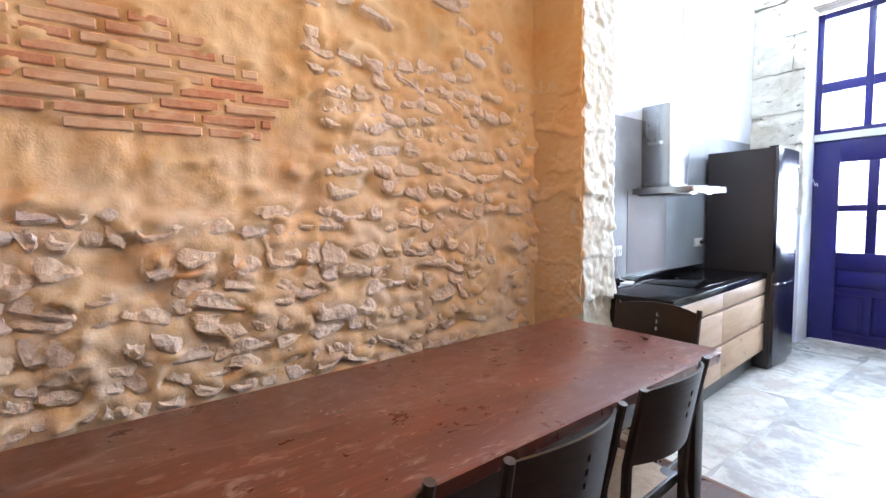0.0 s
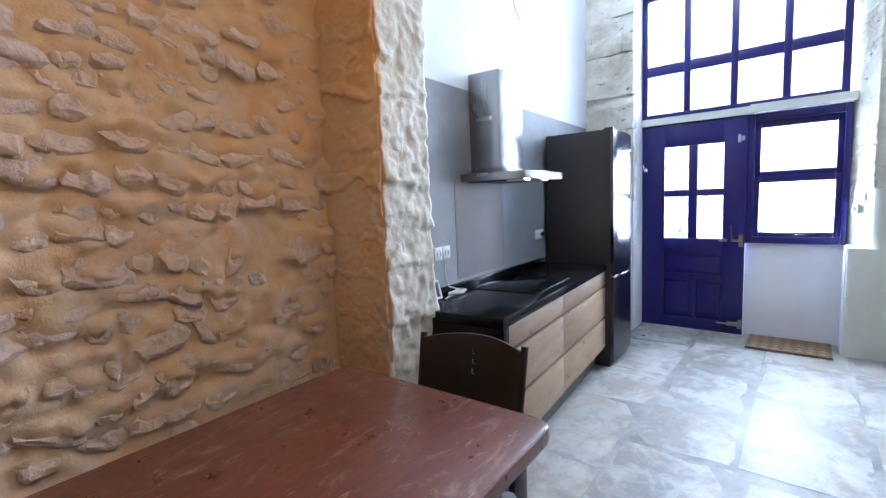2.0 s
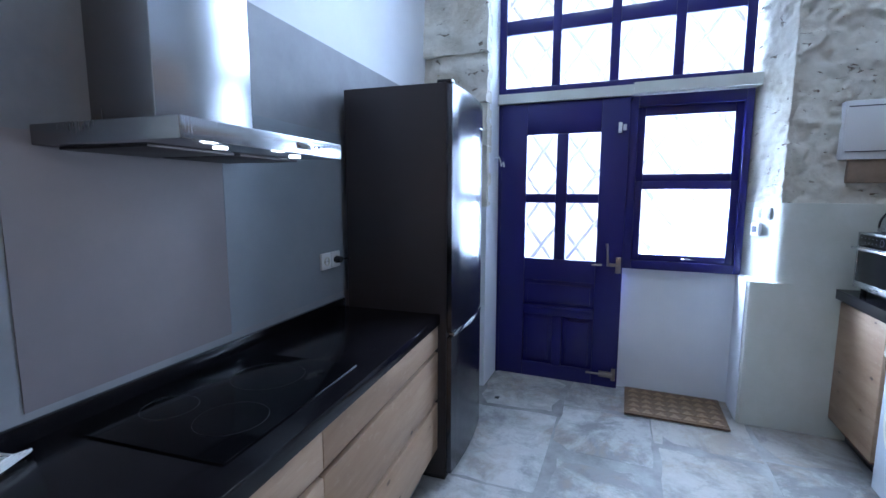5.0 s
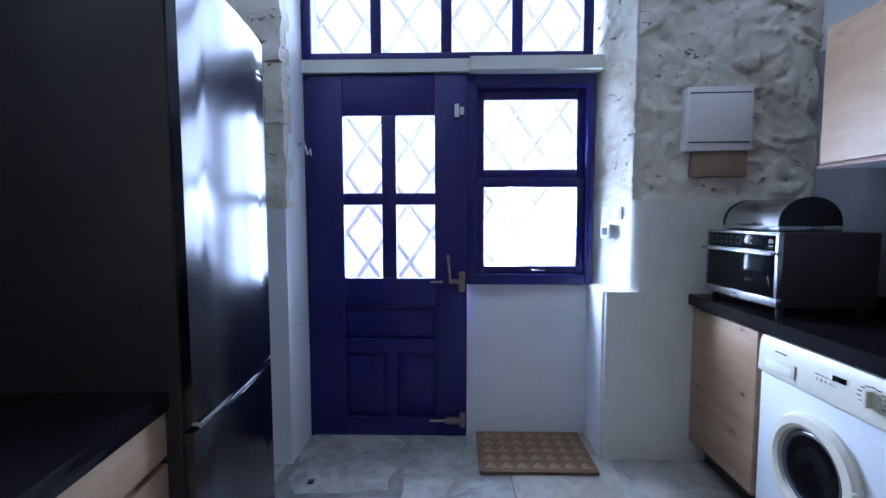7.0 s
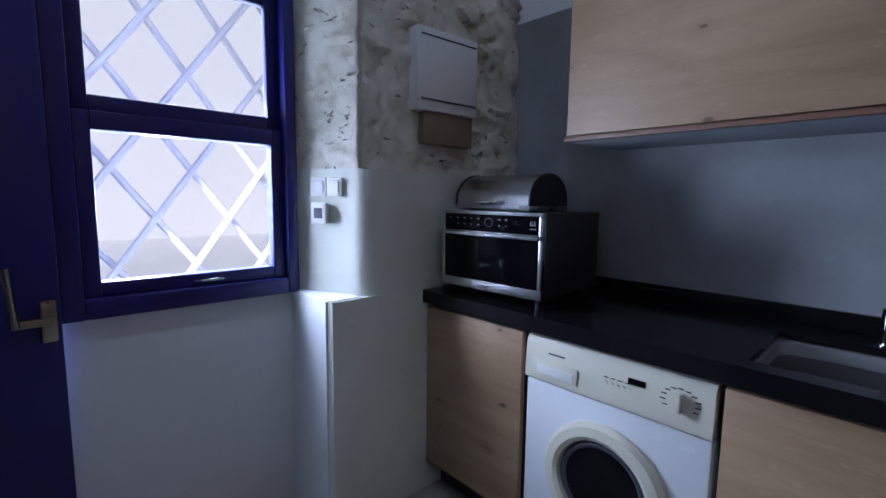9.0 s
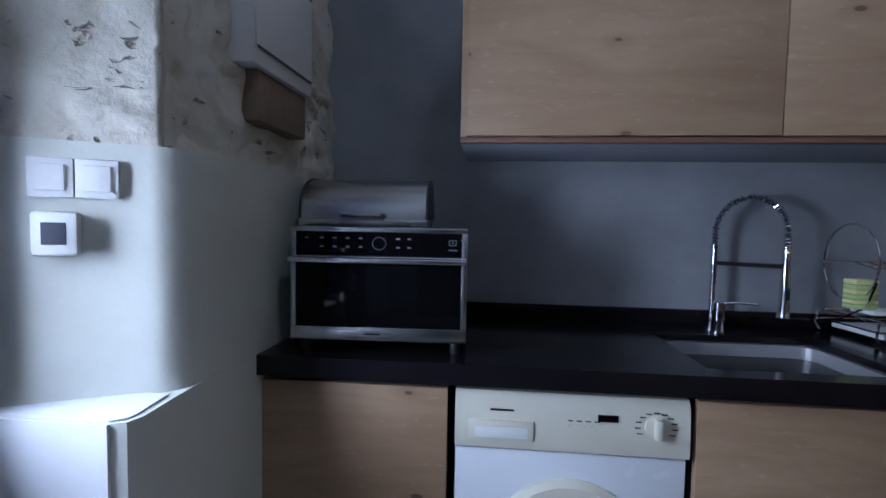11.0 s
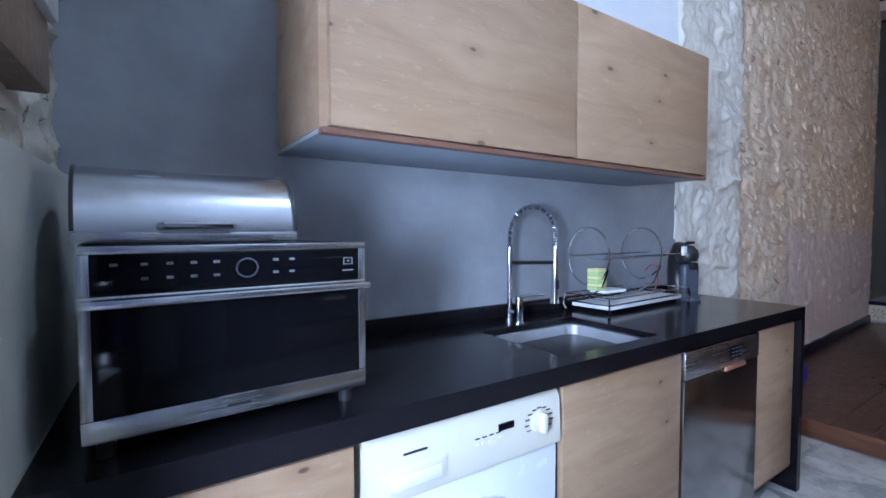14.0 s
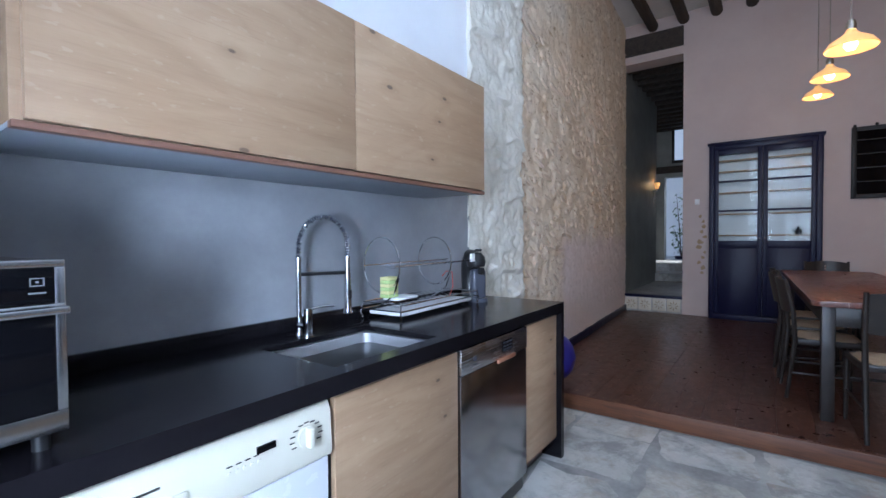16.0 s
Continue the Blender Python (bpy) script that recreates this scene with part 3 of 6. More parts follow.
wall_ob("backdrop", GLOWING_BACKDROP, [(22.0, 22.4, -22, 24, -0.3, 13.0)], label="pale glowing backdrop in place of the facade across the street")


# ---- door, casement and transom ----
FRONT = Matrix.Translation((0.05, 0.5, 1.3)) @ Matrix.Diagonal((1, 1.025, 1.02, 1)) @ Matrix.Translation((0, -0.5, -1.3))


def street_door():
    d = thing("door_1", "dark blue panelled wooden front door with four panes, shut", "door", FRONT)
    x0, x1 = 7.645, 7.69
    Y0, Y1 = 0.655, 1.545
    py = [(0.836, 1.054), (1.135, 1.353)]
    pz = [(0.965, 1.385), (1.452, 1.883)]
    items = [(x0, x1, Y0, py[0][0], 0.032, 2.105), (x0, x1, py[1][1], Y1, 0.032, 2.105),
             (x0, x1, py[0][1], py[1][0], 0.965, 1.883), (x0, x1, py[0][0], py[1][1], 1.883, 2.105), (x0, x1, py[0][0], py[1][1], 0.80, 0.965),
             (x0, x1, py[0][0], py[0][1], 1.385, 1.452), (x0, x1, py[1][0], py[1][1], 1.385, 1.452),
             (x0, x1, py[0][0], py[1][1], 0.53, 0.60), (x0, x1, py[0][0], py[1][1], 0.032, 0.14), (x0, x1, 1.06, 1.13, 0.14, 0.53)]
    boxes("leaf", BLUE, d, items, 0.004)
    for a in ((0.836, 1.353, 0.60, 0.80), (0.836, 1.06, 0.14, 0.53), (1.13, 1.353, 0.14, 0.53)):
        boxes("panel", BLUE, d, [(x0 + 0.018, x1 - 0.01, *a), (x0 + 0.010, x1 - 0.01, a[0] + 0.03, a[1] - 0.03, a[2] + 0.03, a[3] - 0.03)], 0.004)
        boxes("moulding", BLUE, d, [(x0 - 0.006, x0 + 0.012, a[0] - 0.008, a[1] + 0.008, a[2] - 0.012, a[2] + 0.008)], 0.004)
    for y in py:
        for z in pz:
            g = boxes("pane", GLASS, d, [(x0 + 0.022, x0 + 0.026, y[0] - 0.004, y[1] + 0.004, z[0] - 0.004, z[1] + 0.004)], 0, "clear glass pane")
            g.visible_shadow = False
    # latch with its plate, bar and keeper
    l = boxes("latch", BRASS, d, [(7.625, 7.646, 0.665, 0.70, 0.89, 1.005), (7.618, 7.64, 0.67, 0.76, 0.938, 0.960)], 0.004, "worn brass latch")
    bm = bmesh.new()
    tube(bm, [(7.60, 0.75, 0.95), (7.585, 0.755, 1.04), (7.59, 0.76, 1.105)], [0.009, 0.007, 0.010])
    tube(bm, [(7.605, 0.79, 0.95), (7.60, 0.86, 0.947)], [0.009, 0.006])
    part("handle", bm, BRASS, l, "brass lever")
    b = boxes("bolt", BRASS, d, [(7.625, 7.646, 0.665, 0.695, 0.09, 0.18), (7.615, 7.64, 0.69, 0.78, 0.115, 0.155)], 0.004, "worn brass bolt")
    bm = bmesh.new()
    cyl(bm, (7.62, 0.76, 0.135), (7.62, 0.87, 0.135), 0.008, 10)
    part("rod", bm, BRASS, b)
    boxes("sensor", WHITE_PLASTIC, d, [(7.62, 7.645, 0.70, 0.725, 1.87, 1.94), (7.625, 7.645, 0.672, 0.695, 1.885, 1.925)], 0.003, "small white door contact")
    boxes("door_frame", BLUE, d, [(7.66, 7.74, 1.547, 1.58, 0.0, 2.11), (7.66, 7.74, 0.64, 1.58, 2.085, 2.115)], 0.004)


def casement():
    w = thing("window_1", "dark blue casement window with two panes, shut, over white wall", "window", pose(0.04, 0, 0) @ FRONT)
    x0, x1 = 7.635, 7.735
    fr = [(x0, x1, 0.60, 0.665, 0.925, 2.115), (x0, x1, -0.062, -0.02, 0.925, 2.115), (x0, x1, -0.02, 0.60, 0.925, 0.985), (x0, x1, -0.02, 0.60, 2.045, 2.115)]
    boxes("window_frame", BLUE, w, fr, 0.005)
    sash = [(x0 + 0.03, x1 - 0.02, 0.555, 0.60, 0.985, 1.54), (x0 + 0.03, x1 - 0.02, -0.02, 0.025, 0.985, 1.54),
            (x0 + 0.03, x1 - 0.02, 0.025, 0.555, 0.985, 1.03), (x0 + 0.02, x1 - 0.02, 0.025, 0.555, 1.485, 1.54)]
    boxes("sash", BLUE, w, sash, 0.004)
    upper = [(x0 + 0.055, x1 - 0.01, 0.555, 0.60, 1.54, 2.045), (x0 + 0.055, x1 - 0.01, -0.02, 0.025, 1.54, 2.045),
             (x0 + 0.055, x1 - 0.01, 0.025, 0.555, 1.54, 1.59), (x0 + 0.055, x1 - 0.01, 0.025, 0.555, 1.985, 2.045)]
    boxes("sash", BLUE, w, upper, 0.004)
    for z in ((1.03, 1.485), (1.59, 1.985)):
        g = boxes("pane", GLASS, w, [(x0 + 0.07, x0 + 0.074, 0.02, 0.56, z[0] - 0.004, z[1] + 0.004)], 0, "clear glass pane")
        g.visible_shadow = False
    bm = bmesh.new()
    tube(bm, [(x0 + 0.025, 0.20, 1.005), (x0 + 0.008, 0.215, 1.008), (x0 + 0.008, 0.285, 1.008), (x0 + 0.025, 0.30, 1.005)], 0.004)
    part("handle", bm, CHROME, w, "small steel pull")


def transom():
    w = thing("window_2", "dark blue wooden transom window with eight panes above the front door", "window", FRONT)
    x0, x1 = 7.645, 7.70
    Y0, Y1, Z0, Z1 = -0.035, 1.575, 2.182, 3.40
    n = 4
    fw, mw = 0.055, 0.06
    pw = (Y1 - Y0 - 2 * fw - 3 * mw) / n
    boxes("window_frame", BLUE, w, [(x0, x1, Y0, Y0 + fw, Z0, Z1), (x0, x1, Y1 - fw, Y1, Z0, Z1), (x0, x1, Y0 + fw, Y1 - fw, Z0, Z0 + 0.045), (x0, x1, Y0 + fw, Y1 - fw, Z1 - 0.06, Z1)], 0.005)
    ys = [(Y0 + fw + i * (pw + mw), Y0 + fw + i * (pw + mw) + pw) for i in range(n)]
    zs = [(Z0 + 0.045, 2.605), (2.705, Z1 - 0.06)]
    for i in range(3):
        boxes("mullion", BLUE, w, [(x0 + 0.006, x1 - 0.004, ys[i][1], ys[i + 1][0], Z0 + 0.045, Z1 - 0.06)], 0.004)
    for a, b in ys:
        boxes("crossbar", BLUE, w, [(x0 + 0.004, x1 - 0.004, a, b, 2.605, 2.705)], 0.004)
        for z in zs:
            g = boxes("pane", GLASS, w, [(x0 + 0.03, x0 + 0.034, a - 0.004, b + 0.004, z[0] - 0.004, z[1] + 0.004)], 0, "clear glass pane")
            g.visible_shadow = False


street_door()
casement()
transom()
wall_ob("lintel_band", PLASTER_STREET, [(7.675, 7.80, 0.644, 1.60, 2.132, 2.202), (7.665, 7.80, -0.10, 0.643, 2.140, 2.212)], label="pale stone band over the door")
wall_ob("lintel", LINTELWOOD, [(7.50, 7.9, -0.35, 1.75, 3.47, 3.63)], label="weathered wooden lintel")


def lattice():
    s = thing("window_grille", "pale painted diamond lattice grille outside the door and windows", "grille")
    pitch = 0.30
    bm = bmesh.new()
    for k in range(-14, 24):
        for sgn in (1, -1):
            y = -0.3 + k * pitch
            pts = []
            for t in range(0, 40):
                yy, zz = y + sgn * t * 0.1 * 0.72, -0.05 + t * 0.1
                if -1.2 <= yy <= 2.6 and zz < 3.9:
                    pts.append((yy, zz))
            if len(pts) > 1:
                (ya, za), (yb, zb) = pts[0], pts[-1]
                cyl(bm, (8.30 + 0.02 * sgn, ya, za), (8.30 + 0.02 * sgn, yb, zb), 0.015, 6)
    part("lattice", bm, speckled("pale_pink_painted_bar", (0.84, 0.77, 0.72), (0.88, 0.82, 0.78), 5, 0.7), s)


lattice()


# ---- kitchen, north side ----
def cabinet_row_north():
    c = thing("drawer_cabinet", "low kitchen cabinet with six pale knotty oak drawer fronts", "cabinet", CN)
    boxes("body", BLACK, c, [(0.065, 1.93, -0.57, -0.01, 0.20, 0.845), (0.10, 1.91, -0.51, -0.05, 0.03, 0.20)], 0.001)
    cols = [(0.066, 0.884), (0.888, 1.932)]
    rows = [(0.205, 0.447), (0.469, 0.707), (0.729, 0.848)]
    for a, b in cols:
        for z0, z1 in rows:
            boxes("drawer_front", OAK, c, [(a, b, -0.59, -0.57, z0, z1)], 0.002)
    for z in (0.458, 0.718):
        boxes("grip_rail", CHESTNUT, c, [(0.066, 1.932, -0.573, -0.566, z - 0.011, z + 0.011)], 0.001)
    t = thing("worktop", "black stone worktop with a side panel to the floor", "worktop", CN)
    boxes("slab", GRANITE, t, [(0.0, 1.945, -0.60, 0.0, 0.85, 0.90)], 0.003)
    boxes("side_panel", GRANITE, t, [(0.0, 0.06, -0.60, 0.0, 0.0, 0.849)], 0.003)
    boxes("upstand", GRANITE, t, [(0.0, 1.945, -0.018, -0.001, 0.90, 0.95)], 0.002, m=CN.inverted() @ NW @ pose(0, 0, -0.012, 0, 0.6))
    h = thing("hob", "black glass induction hob set in the worktop", "hob", CN)
    boxes("glass_plate", BLACK_GLASS, h, [(0.60, 1.20, -0.53, -0.08, 0.9005, 0.906)], 0.002)
    bm = bmesh.new()
    for x, y, r in ((0.77, -0.40, 0.09), (0.77, -0.20, 0.07), (1.03, -0.31, 0.11)):
        tube(bm, [(x + r * math.cos(a * math.tau / 40), y + r * math.sin(a * math.tau / 40), 0.9062) for a in range(40)], 0.0005, 4, True)
    part("ring_marks", bm, HOB_MARK, h)


def hood():
    h = thing("cooker_hood", "brushed steel cooker hood with a tall chimney and two lit spots", "cooker hood", NW @ pose(0.07, 0.03, 0.018))
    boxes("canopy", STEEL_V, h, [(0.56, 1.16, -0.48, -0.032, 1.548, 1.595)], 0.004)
    bm = bmesh.new()
    lo = [(0.60, -0.42), (1.12, -0.42), (1.12, -0.004), (0.60, -0.004)]
    hi = [(0.70, -0.25), (1.03, -0.25), (1.03, -0.004), (0.70, -0.004)]
    a = [bm.verts.new((x, y, 1.595)) for x, y in lo]
    b = [bm.verts.new((x, y, 1.625)) for x, y in hi]
    for i in range(4):
        bm.faces.new((a[i], a[(i + 1) % 4], b[(i + 1) % 4], b[i]))
    part("hip", bm, STEEL, h)
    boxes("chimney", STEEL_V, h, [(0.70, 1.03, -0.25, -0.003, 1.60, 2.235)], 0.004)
    boxes("vent_slot", CHROME, h, [(0.697, 0.7, -0.20, -0.08, 1.93, 1.955)], 0.001)
    for x in (0.60, 0.87):
        boxes("filter", STEEL_DARK, h, [(x, x + 0.25, -0.34, -0.06, 1.540, 1.547)], 0.002)
    for x in (0.72, 1.00):
        bm = bmesh.new()
        cyl(bm, (x, -0.42, 1.543), (x, -0.42, 1.549), 0.016, 20)
        sp = part("spot", bm, SPOT, h, "small lit spot")
        sp.visible_shadow = False
    boxes("control_strip", CHROME, h, [(0.93, 1.06, -0.4825, -0.479, 1.562, 1.580)], 0.001)
    boxes("knob", BLACK, h, [(1.005, 1.012, -0.484, -0.48, 1.567, 1.574)], 0.001)


def fridge():
    f = thing("fridge_freezer", "tall grey steel fridge freezer with dark sides", "fridge", NW @ pose(-0.045, -0.02, -0.012))
    boxes("body", STEEL_DARK, f, [(2.0, 2.59, -0.55, -0.015, 0.04, 1.975)], 0.006)
    bm = bmesh.new()

    def door(z0, z1):
        n = 10
        pts = [(2.002 + 0.586 * i / n, -0.553 - 0.025 - 0.018 * math.sin(math.pi * i / n)) for i in range(n + 1)]
        prism(bm, pts + [(2.588, -0.553), (2.002, -0.553)], z0, z1, 0.003)
    door(0.795, 1.968)
    part("upper_door", bm, FRIDGE_STEEL, f, "grey steel upper door")
    bm = bmesh.new()
    door(0.06, 0.77)
    part("lower_door", bm, FRIDGE_STEEL, f, "grey steel lower door")
    boxes("plinth", BLACK, f, [(2.02, 2.57, -0.54, -0.05, 0.0, 0.045)], 0.003)
    boxes("grip", CHROME, f, [(2.02, 2.56, -0.588, -0.556, 0.7735, 0.792)], 0.003)
    boxes("hinge", BLACK, f, [(2.01, 2.06, -0.57, -0.50, 1.975, 1.99)], 0.003)
    boxes("badge", CHROME, f, [(2.50, 2.565, -0.587, -0.575, 1.83, 1.85)], 0.001)


cabinet_row_north()
hood()
fridge()
tagged(boxes("cement_panel", GREY_FIELD_PINK, None, [(0.56, 1.19, -0.003, 0.001, 0.951, 1.60)], 0, kind="structure", m=NW))
tagged(boxes("cement_panel", GREY_FIELD_BLUE, None, [(1.192, 2.1, -0.003, 0.001, 0.951, 1.75)], 0, kind="structure", m=NW))


# ---- kitchen, south side ----
def south_units():
    front, back = -0.53, -1.13
    t = thing("worktop", "long black stone worktop with a cut-out for the sink", "worktop", pose(0, 0, 0.006))
    sx0, sx1, sy0, sy1 = 5.80, 6.30, -0.95, -0.565
    boxes("slab", GRANITE, t, [(4.65, sx0, back + 0.001, -0.523, 0.887, 0.905), (sx1, 7.51, back + 0.001, -0.523, 0.887, 0.905),
                               (sx0, sx1, back + 0.001, sy0, 0.887, 0.905), (sx0, sx1, sy1, -0.523, 0.887, 0.905), (4.65, 7.495, -0.523, -0.503, 0.85, 0.905)], 0.0)
    boxes("upstand", GRANITE, t, [(4.67, 7.482, back + 0.001, back + 0.019, 0.905, 0.96)], 0.002)
    boxes("side_panel", GRANITE, t, [(4.65, 4.69, back + 0.03, -0.503, 0.0, 0.849), (4.65, 4.69, back + 0.03, -0.523, 0.849, 0.887)], 0.0)

    s = thing("sink", "undermounted brushed steel sink", "sink")
    bm = bmesh.new()

    def rr(x0, x1, y0, y1, r, z):
        out = []
        for cx, cy, a0 in ((x1 - r, y1 - r, 0), (x0 + r, y1 - r, 90), (x0 + r, y0 + r, 180), (x1 - r, y0 + r, 270)):
            for k in range(7):
                a = radians(a0 + 15 * k)
                out.append(bm.verts.new((cx + r * math.cos(a), cy + r * math.sin(a), z)))
        return out
    rings = [rr(sx0 - 0.012, sx1 + 0.012, sy0 - 0.012, sy1 + 0.012, 0.03, 0.886), rr(sx0 + 0.004, sx1 - 0.004, sy0 + 0.004, sy1 - 0.004, 0.05, 0.884),
             rr(sx0 + 0.010, sx1 - 0.010, sy0 + 0.010, sy1 - 0.010, 0.06, 0.70), rr(sx0 + 0.04, sx1 - 0.04, sy0 + 0.04, sy1 - 0.04, 0.06, 0.675)]
    for a, b in zip(rings, rings[1:]):
        for k in range(len(a)):
            bm.faces.new((a[k], a[(k + 1) % len(a)], b[(k + 1) % len(a)], b[k]))
    bm.faces.new(rings[-1])
    part("bowl", bm, SATIN, s)
    bm = bmesh.new()
    cyl(bm, (6.05, -0.76, 0.675), (6.05, -0.76, 0.681), 0.04, 20)
    part("drain", bm, CHROME, s)
    boxes("overflow", CHROME, s, [(6.0, 6.06, sy0 + 0.008, sy0 + 0.014, 0.79, 0.805)], 0.001)

    # cabinets
    def door_cab(x0, x1, label):
        c = thing("base_cabinet", label, "cabinet")
        boxes("body", BLACK, c, [(x0 + 0.004, x1 - 0.004, back + 0.04, front - 0.024, 0.12, 0.845)], 0.001)
        boxes("plinth", BLACK, c, [(x0 + 0.004, x1 - 0.004, back + 0.1, front - 0.09, 0.0, 0.12)], 0.001)
        d = boxes("door", OAK, c, [(x0 + 0.002, x1 - 0.002, front - 0.022, front, 0.135, 0.838)], 0.002)
        boxes("edge", CHESTNUT, c, [(x0 + 0.003, x1 - 0.003, front - 0.021, front - 0.002, 0.126, 0.134)], 0.001)
        return d
    door_cab(6.955, 7.47, "narrow base cabinet with pale oak door beside the street wall")
    door_cab(5.712, 6.335, "base cabinet under the sink with a plain pale oak door")
    door_cab(4.692, 5.10, "narrow base cabinet with pale oak door beside the dishwasher")

    # wall cabinet
    u = thing("wall_cabinet", "long pale knotty oak wall cabinet with two shut doors", "cabinet")
    boxes("body", OAK, u, [(5.165, 6.95, back + 0.002, -0.744, 1.523, 2.05)], 0.002)
    boxes("bottom", GREY_UNDER, u, [(5.165, 6.95, back + 0.002, -0.757, 1.509, 1.522)], 0.002, "grey laminate underside")
    boxes("front_rail", CHESTNUT, u, [(5.165, 6.95, -0.756, -0.727, 1.507, 1.522)], 0.002, "red-brown oak rail")
    boxes("door", OAK, u, [(6.062, 6.93, -0.743, -0.720, 1.526, 2.048)], 0.0015)
    boxes("door", OAK, u, [(5.18, 6.058, -0.743, -0.720, 1.526, 2.048)], 0.0015)


def washing_machine():
    x0, x1, f = 6.352, 6.935, -0.535
    w = thing("washing_machine", "white front-loading washing machine with aged cream panel and porthole ring", "washing machine")
    boxes("body", ENAMEL, w, [(x0, x1, -1.09, f, 0.02, 0.685), (x0, x1, -1.09, f - 0.01, 0.685, 0.835)], 0.008)
    bm = bmesh.new()
    prof = [(f - 0.01, 0.688), (f + 0.008, 0.690), (f + 0.012, 0.70), (f + 0.006, 0.815), (f - 0.005, 0.836), (f - 0.05, 0.838), (f - 0.05, 0.69)]
    a = [bm.verts.new((x0 - 0.001, y, z)) for y, z in prof]
    b = [bm.verts.new((x1 + 0.001, y, z)) for y, z in prof]
    for i in range(len(prof)):
        j = (i + 1) % len(prof)
        bm.faces.new((a[i], a[j], b[j], b[i]))
    bm.faces.new(a[::-1])
    bm.faces.new(b)
    part("control_panel", bm, CREAM_PLASTIC, w, "aged cream control panel")
    boxes("soap_drawer", CREAM_PLASTIC, w, [(x1 - 0.20, x1 - 0.035, f + 0.009, f + 0.016, 0.712, 0.765)], 0.004)
    boxes("drawer_grip", WHITE_PLASTIC, w, [(x1 - 0.185, x1 - 0.05, f + 0.0145, f + 0.0175, 0.720, 0.748)], 0.003)
    boxes("display", BLACK_GLASS, w, [(6.525, 6.575, f + 0.006, f + 0.0125, 0.775, 0.792)], 0.001)
    for k in range(5):
        bm = bmesh.new()
        x = 6.570 + 0.018 * k
        cyl(bm, (x, f + 0.006, 0.757), (x, f + 0.013, 0.757), 0.005, 10)
        part("button", bm, CREAM_PLASTIC, w)
    bm = bmesh.new()
    cyl(bm, (6.433, f + 0.004, 0.768), (6.433, f + 0.016, 0.768), 0.028, 28)
    box(bm, 6.425, 6.441, f + 0.014, f + 0.036, 0.742, 0.794, 0.004)
    part("dial", bm, CREAM_PLASTIC, w, "cream dial")
    bm = bmesh.new()
    for k in range(-5, 6):
        a = radians(24 * k)
        x, z = 6.433 - 0.045 * math.sin(a), 0.768 + 0.036 * math.cos(a)
        box(bm, x - 0.007, x + 0.007, f + 0.008, f + 0.0112, z - 0.0012, z + 0.0012)
    for k in range(4):
        box(bm, 6.570 + 0.022 * k, 6.583 + 0.022 * k, f + 0.008, f + 0.0112, 0.772, 0.774)
    box(bm, x1 - 0.15, x1 - 0.09, f + 0.006, f + 0.0105, 0.789, 0.793)
    part("printed_marks", bm, BLACK, w, kind="stuff")
    cx, cz = (x0 + x1) / 2 - 0.003, 0.42
    M = Matrix.Translation((cx, f, cz)) @ Matrix.Rotation(radians(-90), 4, "X")
    bm = bmesh.new()
    lathe(bm, [(0.198, -0.002), (0.200, 0.014), (0.188, 0.030), (0.160, 0.034), (0.146, 0.026), (0.140, 0.004)], 48, M)
    dr = part("porthole_ring", bm, CREAM_PLASTIC, w, "cream plastic porthole ring")
    bm = bmesh.new()
    lathe(bm, [(0.142, 0.010), (0.131, 0.018), (0.118, 0.011)], 40, M)
    part("inner_ring", bm, GREY_PLASTIC, w)
    bm = bmesh.new()
    lathe(bm, [(0.120, 0.012), (0.10, 0.016), (0.07, 0.008), (0.03, 0.0035), (0.0, 0.003)], 40, M)
    part("porthole_glass", bm, BLACK_GLASS, w, "dark bulging porthole glass")
    boxes("handle", CREAM_PLASTIC, w, [(cx - 0.197, cx - 0.176, f + 0.012, f + 0.040, cz - 0.04, cz + 0.04)], 0.006)
    for x in (x0 + 0.05, x1 - 0.05):
        for y in (f - 0.05, -1.04):
            bm = bmesh.new()
            cyl(bm, (x, y, 0.0), (x, y, 0.022), 0.02, 12)
            part("foot", bm, BLACK, w)


def dishwasher():
    x0, x1, f = 5.11, 5.704, -0.522
    d = thing("dishwasher", "brushed steel dishwasher with a copper-coloured pull", "dishwasher")
    boxes("body", BLACK, d, [(x0 + 0.004, x1 - 0.004, -1.09, f - 0.02, 0.02, 0.842)], 0.003)
    boxes("door", MIRROR_STEEL, d, [(x0, x1, f - 0.018, f, 0.10, 0.735)], 0.004, "brushed steel door")
    boxes("control_strip", STEEL, d, [(x0, x1, f - 0.018, f + 0.003, 0.738, 0.842)], 0.004)
    boxes("display", BLACK_GLASS, d, [(5.27, 5.37, f + 0.001, f + 0.005, 0.765, 0.815)], 0.002)
    boxes("pull", speckled("copper_label", (0.50, 0.24, 0.14), (0.6, 0.3, 0.2), 20, 0.35, metal=0.6), d, [(5.25, 5.42, f + 0.002, f + 0.012, 0.725, 0.742)], 0.003)
    bm = bmesh.new()
    for k in range(3):
        for j in range(3):
            box(bm, 5.282 + 0.03 * k, 5.302 + 0.03 * k, f + 0.004, f + 0.0062, 0.772 + 0.015 * j, 0.779 + 0.015 * j)
    box(bm, 5.59, 5.615, f + 0.002, f + 0.0042, 0.78, 0.80)
    box(bm, 5.585, 5.62, f + 0.002, f + 0.0042, 0.764, 0.768)
    part("printed_marks", bm, GREY_PLASTIC, d, kind="stuff")
    boxes("plinth", BLACK, d, [(x0, x1, -1.05, f - 0.05, 0.0, 0.09)], 0.003)


south_units()
washing_machine()
dishwasher()


